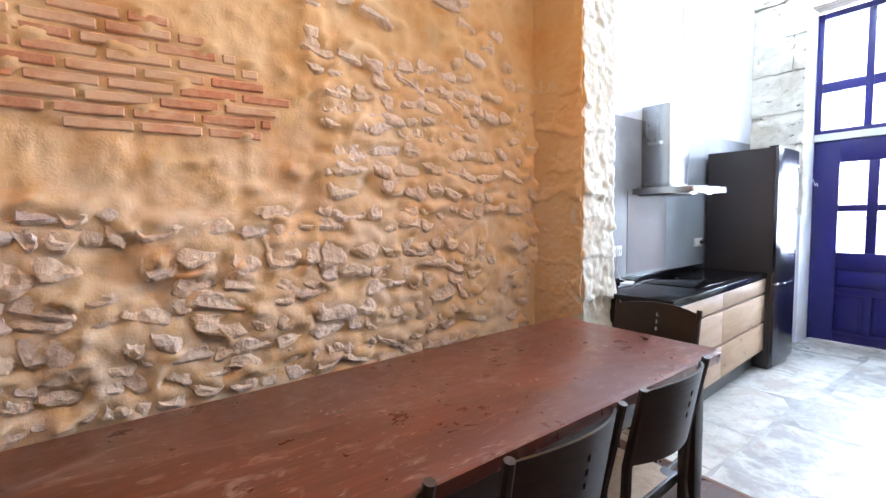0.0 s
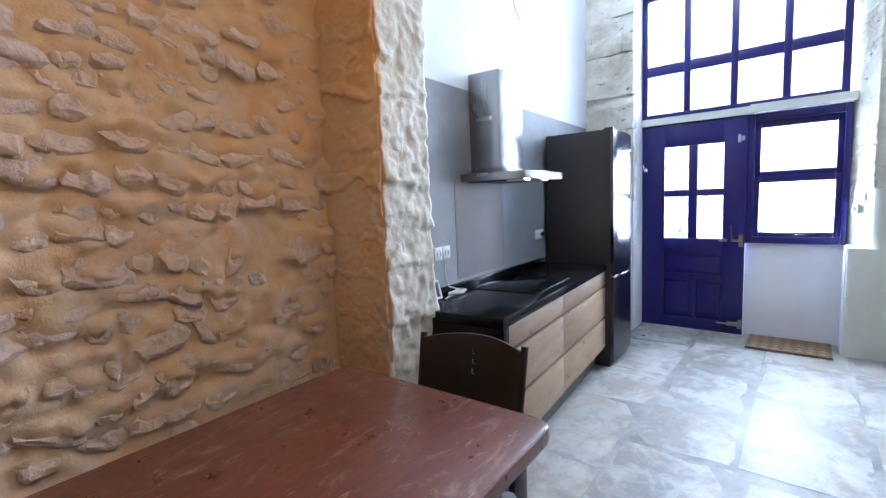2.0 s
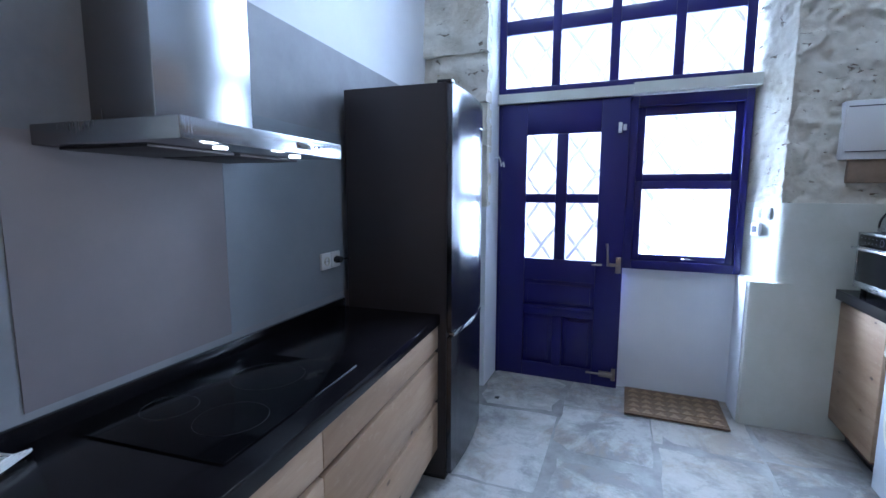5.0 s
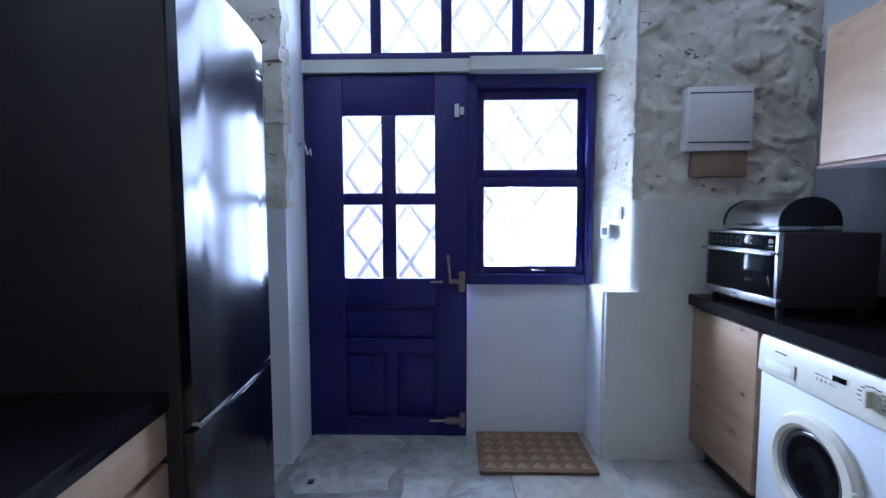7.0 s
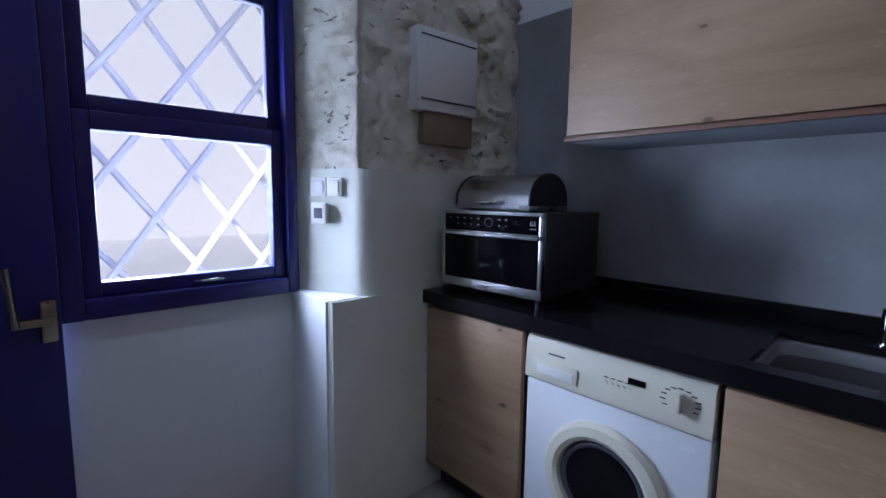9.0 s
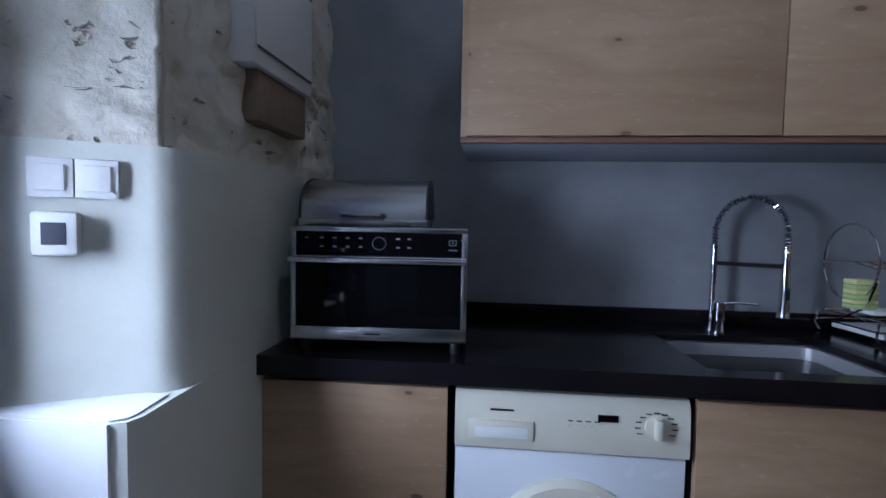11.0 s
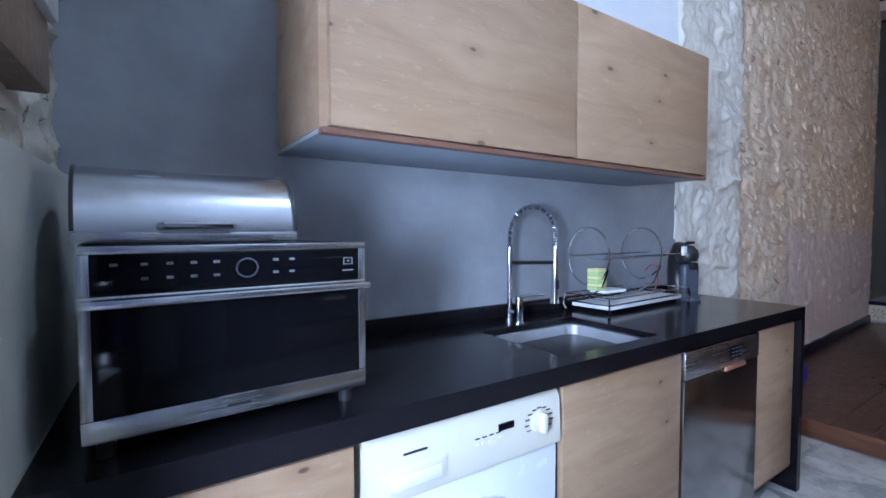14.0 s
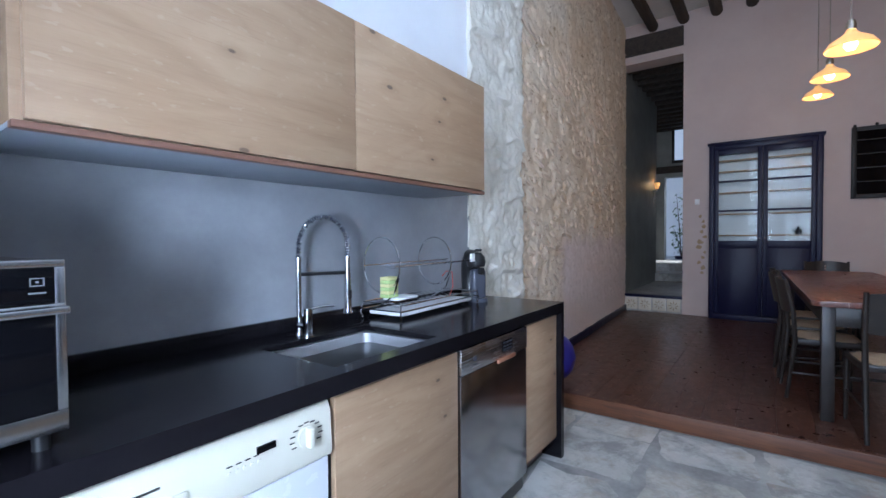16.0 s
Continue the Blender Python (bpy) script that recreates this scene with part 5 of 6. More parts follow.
    boxes("case", WHITE_PLASTIC, th, [(0.110, 0.180, 0.0, 0.028, 1.195, 1.275)], 0.008)
    boxes("screen", GREY_PLASTIC, th, [(0.127, 0.163, 0.027, 0.0295, 1.215, 1.255)], 0.002)
    k = thing("door_hook", "small white hook with a looped wire beside the door", "hook")
    bm = bmesh.new()
    tube(bm, [(7.60, 1.60, 1.72), (7.58, 1.56, 1.73), (7.56, 1.545, 1.70), (7.575, 1.54, 1.66), (7.60, 1.55, 1.665), (7.58, 1.525, 1.69), (7.56, 1.515, 1.655)], 0.005, 6)
    part("wire", bm, WHITE_PLASTIC, k)

    m = thing("doormat", "brown coir doormat with rows of woven triangles", "doormat")
    boxes("mat_body", COIR_DARK, m, [(7.305, 7.74, -0.01, 0.60, 0.004, 0.018)], 0.005)
    bm = bmesh.new()
    nx, ny = 5, 7
    dx, dy = 0.40 / nx, 0.575 / ny
    for i in range(nx):
        for j in range(ny):
            x, y = 7.322 + i * dx, 0.006 + j * dy
            v = [bm.verts.new(p) for p in ((x + 0.008, y + 0.004, 0.0185), (x + 0.008, y + dy - 0.004, 0.0185), (x + dx - 0.006, y + dy / 2, 0.0185),
                                           (x + 0.008, y + 0.004, 0.021), (x + 0.008, y + dy - 0.004, 0.021), (x + dx - 0.006, y + dy / 2, 0.021))]
            bm.faces.new(v[3:])
            for a, b in ((0, 1), (1, 2), (2, 0)):
                bm.faces.new((v[a], v[b], v[b + 3], v[a + 3]))
    part("woven_pattern", bm, COIR, m, "paler woven triangles", "stuff", smooth=False)
    o = thing("floor_socket", "tiny dark square drain in the stone floor", "drain")
    boxes("lid", BLACK, o, [(7.20, 7.235, 1.43, 1.46, 0.003, 0.008)], 0.001)
    b = thing("exercise_ball", "blue vinyl ball on the boards behind the worktop's end", "ball", pose(3.70, -0.985, DAIS + 0.205))
    bm = bmesh.new()
    bmesh.ops.create_uvsphere(bm, u_segments=40, v_segments=24, radius=0.205)
    for v in bm.verts:
        v.co *= 1 + 0.004 * math.cos(40 * math.asin(max(-1, min(1, v.co.z / 0.21))))
    part("skin", bm, RUBBER_BALL, b)
    k = thing("wall_cable", "thin pale cable end on the white wall above the cooker hood", "cable", NW)
    bm = bmesh.new()
    tube(bm, [(1.45, -0.004, 3.2), (1.45, -0.006, 2.92), (1.47, -0.012, 2.86), (1.53, -0.02, 2.80)], 0.003, 6)
    part("wire", bm, GREY_PLASTIC, k)


microwave()
faucet()
dish_rack()
coffee_machine()
small_kitchen_things()


# Unseen fixture, added to carry the inferred light.
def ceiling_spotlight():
    c = thing("ceiling_spotlight", "unseen round white ceiling spotlight, added for the inferred cool light over the kitchen", "lamp", pose(5.95, 0.95, 4.6))
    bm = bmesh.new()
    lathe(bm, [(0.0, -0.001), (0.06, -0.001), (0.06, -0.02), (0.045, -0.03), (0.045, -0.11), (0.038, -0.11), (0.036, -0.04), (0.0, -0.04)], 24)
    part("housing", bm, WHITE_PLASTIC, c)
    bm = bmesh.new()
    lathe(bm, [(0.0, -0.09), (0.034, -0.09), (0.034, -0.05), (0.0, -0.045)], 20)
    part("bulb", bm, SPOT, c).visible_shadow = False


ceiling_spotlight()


# ---- dining room and hall things ----
def pendant(p, drop):
    l = thing("pendant_lamp", "lit pendant lamp with amber glass bell shade and brass cap", "lamp", pose(*p), "pendant lamps in a row")
    bm = bmesh.new()
    lathe(bm, [(0.022, 0.07), (0.030, 0.05), (0.045, 0.035), (0.10, 0.0), (0.128, -0.04), (0.124, -0.045), (0.097, -0.004), (0.042, 0.028), (0.026, 0.045)], 36)
    part("shade", bm, SHADE_GLASS, l, "amber glass shade").visible_shadow = False
    bm = bmesh.new()
    lathe(bm, [(0.0, 0.125), (0.02, 0.12), (0.026, 0.09), (0.022, 0.065), (0.0, 0.06)], 20)
    part("cap", bm, BRASS, l)
    bm = bmesh.new()
    lathe(bm, [(0.0, 0.035), (0.015, 0.03), (0.032, 0.0), (0.033, -0.025), (0.018, -0.05), (0.0, -0.055)], 20)
    part("bulb", bm, BULB, l).visible_shadow = False
    bm = bmesh.new()
    cyl(bm, (0, 0, 0.12), (0, 0, drop), 0.004, 8)
    part("cord", bm, BRASS, l)


for _p in PENDANTS:
    pendant(_p, 4.6 - _p[2])


def glass_cupboard():
    c = thing("display_cupboard", "tall dark blue cupboard with glazed doors above solid panels", "cupboard", Matrix.Diagonal((1, 1, 1.025, 1)))
    y0, y1, z1, xf, xb = -0.23, 1.02, 2.50, -0.27, -0.395
    boxes("frame", BLUE_DEEP, c, [(xb, xf, y0, y0 + 0.06, DAIS, z1), (xb, xf, y1 - 0.06, y1, DAIS, z1), (xb, xf, y0 + 0.06, y1 - 0.06, z1 - 0.06, z1),
                                  (xb, xf + 0.02, y0 - 0.02, y1 + 0.02, z1, z1 + 0.035), (xb, xf, y0 + 0.06, y1 - 0.06, DAIS, DAIS + 0.07)], 0.004)
    boxes("back_panel", WHITE_PLASTIC, c, [(xb, xb + 0.01, y0 + 0.06, y1 - 0.06, DAIS + 0.07, z1 - 0.06)], 0)
    ym = (y0 + y1) / 2
    for a, b in ((y0 + 0.062, ym - 0.002), (ym + 0.002, y1 - 0.062)):
        d = boxes("door", BLUE_DEEP, c, [(xf - 0.03, xf, a, a + 0.055, 0.185, 2.438), (xf - 0.03, xf, b - 0.055, b, 0.185, 2.438), (xf - 0.03, xf, a + 0.055, b - 0.055, 2.36, 2.438),
                                         (xf - 0.03, xf, a + 0.055, b - 0.055, 1.09, 1.19), (xf - 0.022, xf - 0.008, a + 0.055, b - 0.055, 0.185, 1.09)], 0.003)
        for z in (1.585, 1.985):
            boxes("glazing_bar", BLUE_DEEP, d, [(xf - 0.028, xf - 0.003, a + 0.056, b - 0.056, z, z + 0.025)], 0.003)
        g = boxes("pane", CUP_GLASS, d, [(xf - 0.018, xf - 0.014, a + 0.055, b - 0.055, 1.19, 2.36)], 0)
        g.visible_shadow = False
        bm = bmesh.new()
        yk = (b - 0.028) if b < ym else (a + 0.028)
        bmesh.ops.create_uvsphere(bm, u_segments=12, v_segments=8, radius=0.012, matrix=pose(xf + 0.012, yk, 1.22))
        part("knob", bm, CHROME, d)
    for z in (1.25, 1.54, 1.83, 2.12, 2.27):
        boxes("shelf", OAK_EDGE, c, [(xb + 0.011, xf - 0.035, y0 + 0.061, y1 - 0.061, z, z + 0.022)], 0.001)
    t = thing("teapot", "small dark metal teapot on a cupboard shelf", "teapot", pose(-0.345, 0.78, 1.305))
    bm = bmesh.new()
    lathe(bm, [(0.0, 0.0), (0.028, 0.0), (0.038, 0.03), (0.032, 0.06), (0.018, 0.075), (0.016, 0.085), (0.006, 0.095), (0.0, 0.105)], 20)
    tube(bm, [(0.0, -0.035, 0.03), (0, -0.06, 0.05), (0, -0.068, 0.075)], [0.008, 0.006, 0.005], 6)
    tube(bm, [(0.0, 0.035, 0.02), (0, 0.06, 0.035), (0, 0.06, 0.06), (0, 0.03, 0.065)], 0.004, 6)
    part("pot", bm, IRON, t)


def wall_grille():
    g = thing("iron_window_grille", "black iron framed barred window with small finials", "window")
    y0, y1, z0, z1, x = 1.29, 2.02, 1.74, 2.62, -0.385
    boxes("frame", IRON, g, [(x - 0.01, x + 0.03, y0, y0 + 0.05, z0, z1), (x - 0.01, x + 0.03, y1 - 0.05, y1, z0, z1), (x - 0.01, x + 0.03, y0 + 0.05, y1 - 0.05, z0, z0 + 0.05), (x - 0.01, x + 0.03, y0 + 0.05, y1 - 0.05, z1 - 0.05, z1)], 0.004)
    boxes("dark_pane", BLACK_GLASS, g, [(x - 0.006, x - 0.002, y0 + 0.05, y1 - 0.05, z0 + 0.05, z1 - 0.05)], 0)
    for k in range(4):
        boxes("bar", IRON, g, [(x + 0.005, x + 0.02, y0 + 0.05, y1 - 0.05, z0 + 0.2 + 0.17 * k, z0 + 0.212 + 0.17 * k)], 0.002)
    for k in range(4):
        bm = bmesh.new()
        bmesh.ops.create_uvsphere(bm, u_segments=10, v_segments=8, radius=0.018, matrix=pose(x + 0.01, y0 + 0.03 + 0.2 * k, z1 + 0.016))
        part("finial", bm, IRON, g)
    s = thing("wall_switch", "white light switch on the pinkish wall beside the cupboard", "switch")
    boxes("plate", WHITE_PLASTIC, s, [(-0.398, -0.388, -0.42, -0.36, 1.75, 1.83)], 0.003)
    boxes("rocker", WHITE_PLASTIC, s, [(-0.389, -0.384, -0.41, -0.37, 1.765, 1.815)], 0.002)
    rp = random.Random(9)
    fl = speckled("bared_ochre_plaster", (0.28, 0.18, 0.09), (0.36, 0.25, 0.14), 20, 0.95, 0.5)
    p = new("bare_patches")
    tagged(p, "small bare ochre patches of fallen plaster beside the cupboard", "", "", "structure")
    for k in range(12):
        bm = bmesh.new()
        n = 9
        cy, cz, rr = -0.31 + rp.uniform(-0.06, 0.04), 0.75 + 0.075 * k, rp.uniform(0.02, 0.045)
        prism(bm, [(rr * rp.uniform(0.6, 1.2) * math.cos(a * math.tau / n), rr * rp.uniform(0.5, 1.2) * math.sin(a * math.tau / n)) for a in range(n)], 0.0, 0.004)
        part("bare_patch", bm, fl, p, m=pose(-0.4, cy, cz, 90, 0, 90), smooth=False)


def hall():
    bm = bmesh.new()
    for k in range(14):
        x = -0.95 - 0.38 * k
        box(bm, x - 0.07, x + 0.07, -2.6, -0.2, 4.05, 4.19, 0.01)
    part("hall_beams", bm, BEAMWOOD, None, "dark wooden hall beams", "structure")
    wall_ob("hall_ceiling", BEAMWOOD, [(-6.3, -0.75, -2.6, 0.0, 4.19, 4.25)], label="dark boarded hall ceiling")
    wall_ob("opening_beam", BEAMWOOD, [(-0.80, -0.36, -1.6, -0.58, 4.12, 4.40)], label="dark beam over the hall opening")
    bm = bmesh.new()
    for k in range(8):
        yy = -1.0 + 0.42 * k
        cyl(bm, (-0.4, yy, 4.50), (STEP_X + 0.1, yy, 4.50), 0.075, 10)
    part("ceiling_joists", bm, BEAMWOOD, None, "dark round ceiling joists", "structure")
    boxes("nosing", BLUE_DEEP, None, [(-0.52, -0.395, -1.41, -0.58, 0.335, 0.372)], 0.006, "dark blue step edge", "structure")
    tiles = new("tile_riser")
    tagged(tiles, "patterned cream tiles on the step's riser", "", "", "structure")
    cream, motif = speckled("cream_tile", (0.55, 0.49, 0.38), (0.62, 0.56, 0.45), 9, 0.35), speckled("ochre_tile_motif", (0.25, 0.17, 0.09), (0.3, 0.22, 0.12), 9, 0.4)
    for k in range(4):
        y = -1.40 + 0.203 * k
        t = boxes("tile", cream, tiles, [(-0.415, -0.40, y, y + 0.186, 0.135, 0.325)], 0.002)
        bm = bmesh.new()
        for a in range(8):
            an = a * math.tau / 8
            q = [(0.012, an - 0.5), (0.055, an - 0.12), (0.075, an), (0.055, an + 0.12)]
            lo = [bm.verts.new((-0.3985, y + 0.093 + r * math.cos(b), 0.23 + r * math.sin(b))) for r, b in q]
            bm.faces.new(lo)
        part("motif", bm, motif, t, smooth=False)
    s = thing("wall_sconce", "lit brass wall lamp on the dark hall wall", "lamp")
    bm = bmesh.new()
    lathe(bm, [(0.03, 0.0), (0.06, 0.12), (0.055, 0.12), (0.027, 0.0)], 20, pose(-3.05, -1.42, 2.28))
    part("shade", bm, SHADE_GLASS, s, "lit amber shade").visible_shadow = False
    boxes("bracket", BRASS, s, [(-3.08, -3.02, -1.50, -1.42, 2.22, 2.26)], 0.004)
    boxes("drop", BRASS, s, [(-3.06, -3.04, -1.495, -1.485, 1.95, 2.22)], 0.003)
    w = thing("hall_window", "black framed window high on the hall's end wall", "window")
    boxes("frame", IRON, w, [(-5.99, -5.95, -1.60, -1.54, 3.2, 4.05), (-5.99, -5.95, -1.0, -0.94, 3.2, 4.05), (-5.99, -5.95, -1.54, -1.0, 3.2, 3.27)], 0.003)
    # The pane itself glows, in place of daylight behind it.
    boxes("pane", glow_mat("glowing_daylight_pane", (0.75, 0.85, 1.0), 0.35), w, [(-5.98, -5.97, -1.54, -1.0, 3.27, 4.05)], 0)
    boxes("hall_lintel", BEAMWOOD, None, [(-5.99, -5.90, -2.2, -0.6, 2.95, 3.12)], 0.005, "dark beam over the hall's end door", "structure")
    d = thing("patio_plant", "leafy potted plant in the daylit patio at the hall's end", "plant", pose(-6.6, -1.45, 0.45))
    bm = bmesh.new()
    lathe(bm, [(0.0, 0.0), (0.13, 0.0), (0.17, 0.30), (0.15, 0.30), (0.0, 0.27)], 20)
    part("pot", bm, BLUE_DEEP, d, "dark blue pot")
    rp = random.Random(3)
    stem, leaves = bmesh.new(), bmesh.new()
    for k in range(7):
        a, r = rp.uniform(0, 6.28), rp.uniform(0.05, 0.3)
        tip = Vector((r * math.cos(a), r * math.sin(a), rp.uniform(0.9, 2.0)))
        tube(stem, [(0, 0, 0.2), tip * 0.5 + Vector((0, 0, 0.2)), tip], [0.014, 0.01, 0.005], 6)
        for j in range(26):
            c = tip * rp.uniform(0.45, 1.0) + Vector([rp.uniform(-0.13, 0.13) for _ in range(3)])
            n = Vector([rp.uniform(-1, 1) for _ in range(3)]).normalized()
            u = n.orthogonal().normalized()
            v = n.cross(u)
            leaves.faces.new([leaves.verts.new(c + q) for q in (u * 0.06, v * 0.022 + u * 0.01, -u * 0.05, -v * 0.022 + u * 0.01)])
    part("stems", stem, BEAMWOOD, d)
    part("leaves", leaves, speckled("dark_leaf", (0.05, 0.10, 0.03), (0.08, 0.14, 0.05), 8, 0.5), d, "dark green leaves", "stuff", smooth=False)
    wall_ob("patio_wall", WHITE_WALL, [(-8.6, -8.4, -3.5, 1.0, 0.0, 4.0)], label="white patio wall")


glass_cupboard()
wall_grille()
hall()


# ---- pieces of floors and walls ----
def loose(name, me, m, label="", kind="", parent=None):
    ob = new(name, me)
    if parent is not None:
        ob.parent = parent
    ob.matrix_basis = m
    if kind:
        ob["kind"] = kind
    if label:
        ob["label"] = label
    return ob


rng = random.Random(4)
FLOOR = bpy.data.objects["floor_bed"]
RUBBLE_WALL = bpy.data.objects["wall_dining_north"]


def slab_mesh(w, d, k):
    bm = bmesh.new()
    n = 5
    cell = []
    for i in range(n + 1):
        row = []
        for j in range(n + 1):
            x, y = -w / 2 + w * i / n, -d / 2 + d * j / n
            e = (i in (0, n)) + (j in (0, n))
            wob = 0.006 * noise.noise(Vector((x * 5 + k, y * 5, k)))
            if e:
                x += 0.008 * noise.noise(Vector((y * 9, k, 1)))
                y += 0.008 * noise.noise(Vector((x * 9, k, 2)))
            row.append(bm.verts.new((x, y, wob * 0.4 - (0.004 if e else 0.0))))
        cell.append(row)
    for i in range(n):
        for j in range(n):
            bm.faces.new((cell[i][j], cell[i + 1][j], cell[i + 1][j + 1], cell[i][j + 1]))
    r = bmesh.ops.extrude_edge_only(bm, edges=[e for e in bm.edges if e.is_boundary])
    vs = [v for v in r["geom"] if isinstance(v, bmesh.types.BMVert)]
    for v in vs:
        v.co.z = -0.02
    return mesh_of("floor_slab", bm, SLAB)


y = -1.12
row = 0
while y < 2.6:
    d = rng.choice((0.42, 0.50, 0.56, 0.62))
    x = STEP_X + 0.002 - rng.random() * 0.5
    while x < 7.9:
        w = rng.uniform(0.55, 1.05)
        a, b = max(x, STEP_X + 0.002), min(x + w, 7.98)
        if b - a > 0.08:
            loose("floor_slab", slab_mesh(b - a - 0.014, d - 0.014, row * 3.1 + x), Matrix.Translation(((a + b) / 2, y + d / 2, rng.uniform(-0.002, 0.002))), parent=FLOOR)
        x += w
    y += d
    row += 1

DAISOB = bpy.data.objects["floor_dais"]
y = -1.5
while y < 2.12:
    w = rng.choice((0.17, 0.19, 0.21))
    x = -0.75
    while x < STEP_X - 0.032:
        ln = rng.uniform(2.4, 4.4)
        b = min(x + ln, STEP_X - 0.03)
        bm = bmesh.new()
        box(bm, x + 0.0004, b - 0.0004, y + 0.0006, y + w - 0.0006, DAIS - 0.024, DAIS + rng.uniform(-0.001, 0.001), 0.0012, 1)
        part("floorboard", bm, FLOORWOOD, DAISOB, smooth=False)
        x = b
    y += w
boxes("riser_board", RISERWOOD, None, [(STEP_X - 0.03, STEP_X, -1.14, 2.1, 0.0, DAIS)], 0.006, "worn red-brown board along the step", "structure")


def rubble_mesh(k, mat):
    """A stone of about unit size, its face towards +z."""
    bm = bmesh.new()
    bmesh.ops.create_icosphere(bm, subdivisions=3, radius=1.0)
    for v in bm.verts:
        p = v.co.copy()
        p.x = math.copysign(abs(p.x) ** 0.62, p.x)
        p.y = math.copysign(abs(p.y) ** 0.62, p.y)
        q = p * 0.9 + Vector((k * 3.7, k * 1.3, 0))
        s = 1 + 0.30 * noise.noise(q) + 0.2 * noise.noise(q * 2.2) + 0.13 * noise.noise(q * 5)
        p.x *= s * (1 + 0.25 * math.sin(k * 2.1) * p.y)
        p.y *= s * (1 + 0.22 * math.cos(k * 1.7) * p.x)
        p.z = max(-0.3, min(p.z, 0.72 + 0.34 * noise.noise(q * 1.4) + 0.24 * noise.noise(q * 3.5) + 0.13 * noise.noise(q * 8))) * (0.9 + 0.2 * noise.noise(q))
        v.co = p
    return mesh_of("stone", bm, mat)


def rubble_wall(parent, mat, place, u0, u1, v0, v1, size, keep, seed, count, flat=1.0):
    """Stones of uneven size set in courses on a wall; place(u, v, size) gives the pose of a stone's middle."""
    r = random.Random(seed)
    kinds = [rubble_mesh(k + seed, mat) for k in range(14)]
    made, laid = 0, []
    v = v0
    while v < v1 and made < count:
        hh = size * r.uniform(0.55, 1.08)
        u = u0 - r.random() * 0.1
        while u < u1 and made < count:
            w = size * r.choice((0.6, 0.75, 0.9, 1.1, 1.45)) * r.uniform(0.8, 1.15)
            cu, cv = u + w / 2, v + hh / 2 + r.uniform(-0.25, 0.25) * hh
            if u0 < cu < u1 and keep(cu, cv, r):
                s = (w * r.uniform(0.45, 0.55), hh * r.uniform(0.44, 0.57), size * flat * r.uniform(0.20, 0.36))
                turn = r.uniform(-26, 20)
                loose("stone", r.choice(kinds), place(cu, cv) @ pose(0, 0, 0, r.uniform(-24, -6), r.uniform(0, 9), 0) @ pose(0, 0, 0, 0, 0, r.choice((0, 180)) + turn) @ Matrix.Diagonal((*s, 1)), parent=parent)
                laid.append((cu, cv, s[0], s[1], math.radians(turn), s[2]))
                made += 1
            u += w
        v += hh
    return laid


def keep_north(u, v, r):
    if 0.9 < u < 2.38 and v > 1.46 + (0.12 if u < 1.5 else 0) + 0.1 * noise.noise(Vector((u * 3, 0, 5))) and v < 3.3:
        return False
    if v > 2.35 + 0.2 * noise.noise(Vector((u * 2, 1, 1))):
        return r.random() < 0.25
    if u > 3.45:
        return r.random() < 0.75
    return r.random() < 0.97


def mortar_sheet(name, mat, parent, m, x0, w, z0, h, step, amp, k, laid, cover, label="", lips=1.6):
    """An uneven coat of mortar in the plane of m, x along it and z up, its face towards -y, that climbs the flanks of the stones laid."""
    nx, nz = int(w / step), int(h / step)
    X, Z = np.meshgrid(x0 + w * np.arange(nx + 1) / nx, z0 + h * np.arange(nz + 1) / nz, indexing="ij")
    H = np.zeros_like(X)
    W = np.zeros_like(X)
    W2 = np.zeros_like(X)
    for i in range(nx + 1):
        for j in range(nz + 1):
            q = Vector((X[i, j] + k, Z[i, j], k))
            W[i, j] = amp * (0.9 * noise.noise(q * 3) + 0.8 * noise.noise(q * 8) + 0.5 * noise.noise(q * 19))
            t = (Z[i, j] * 9 + 1.5 * noise.noise(q * 3.1) + 0.7 * noise.noise(q * 7)) % 1.0
            mask = min(1.0, max(0.0, 3.4 * noise.noise(Vector((q.x * 8, 8.0, q.y * 11))) - 0.5))
            W[i, j] += amp * lips * mask * (1 - t) ** 1.5
            W2[i, j] = 0.5 * noise.noise(q * 6) + 0.4 * noise.noise(q * 16)
    for u, v, a, b, t, d in laid:
        i0, i1 = int((u - 0.3 - x0) / w * nx), int((u + 0.3 - x0) / w * nx)
        j0, j1 = int((v - 0.3 - z0) / h * nz), int((v + 0.3 - z0) / h * nz)
        sl = (slice(max(0, i0), max(0, i1)), slice(max(0, j0), max(0, j1)))
        dx, dz = X[sl] - u, Z[sl] - v
        p, q = (dx * math.cos(t) + dz * math.sin(t)) / a, (-dx * math.sin(t) + dz * math.cos(t)) / b
        r = np.sqrt(p * p + q * q) + 0.35 * W2[sl]
        up = np.clip(0.5 + 0.8 * q, 0, 1)
        f = np.clip(((1.22 + 0.75 * up) - r) / (0.28 + 0.8 * up), 0, 1)
        H[sl] = np.maximum(H[sl], d * (0.50 + 0.28 * up) * cover * f * f * (3 - 2 * f) * (1 + 0.7 * W2[sl]))
    Y = -(H + W)
    verts = np.stack([X, Y, Z], -1).reshape(-1, 3).tolist()
    faces = []
    for i in range(nx):
        for j in range(nz):
            a = i * (nz + 1) + j
            faces.append((a, a + nz + 1, a + nz + 2, a + 1))
    me = bpy.data.meshes.new(name)
    me.from_pydata(verts, [], faces)
    me.materials.append(mat)
    for p in me.polygons:
        p.use_smooth = True
    ob = new(name, me)
    ob.parent = parent
    ob.matrix_basis = m
    return tagged(ob, label, "", "", "structure")


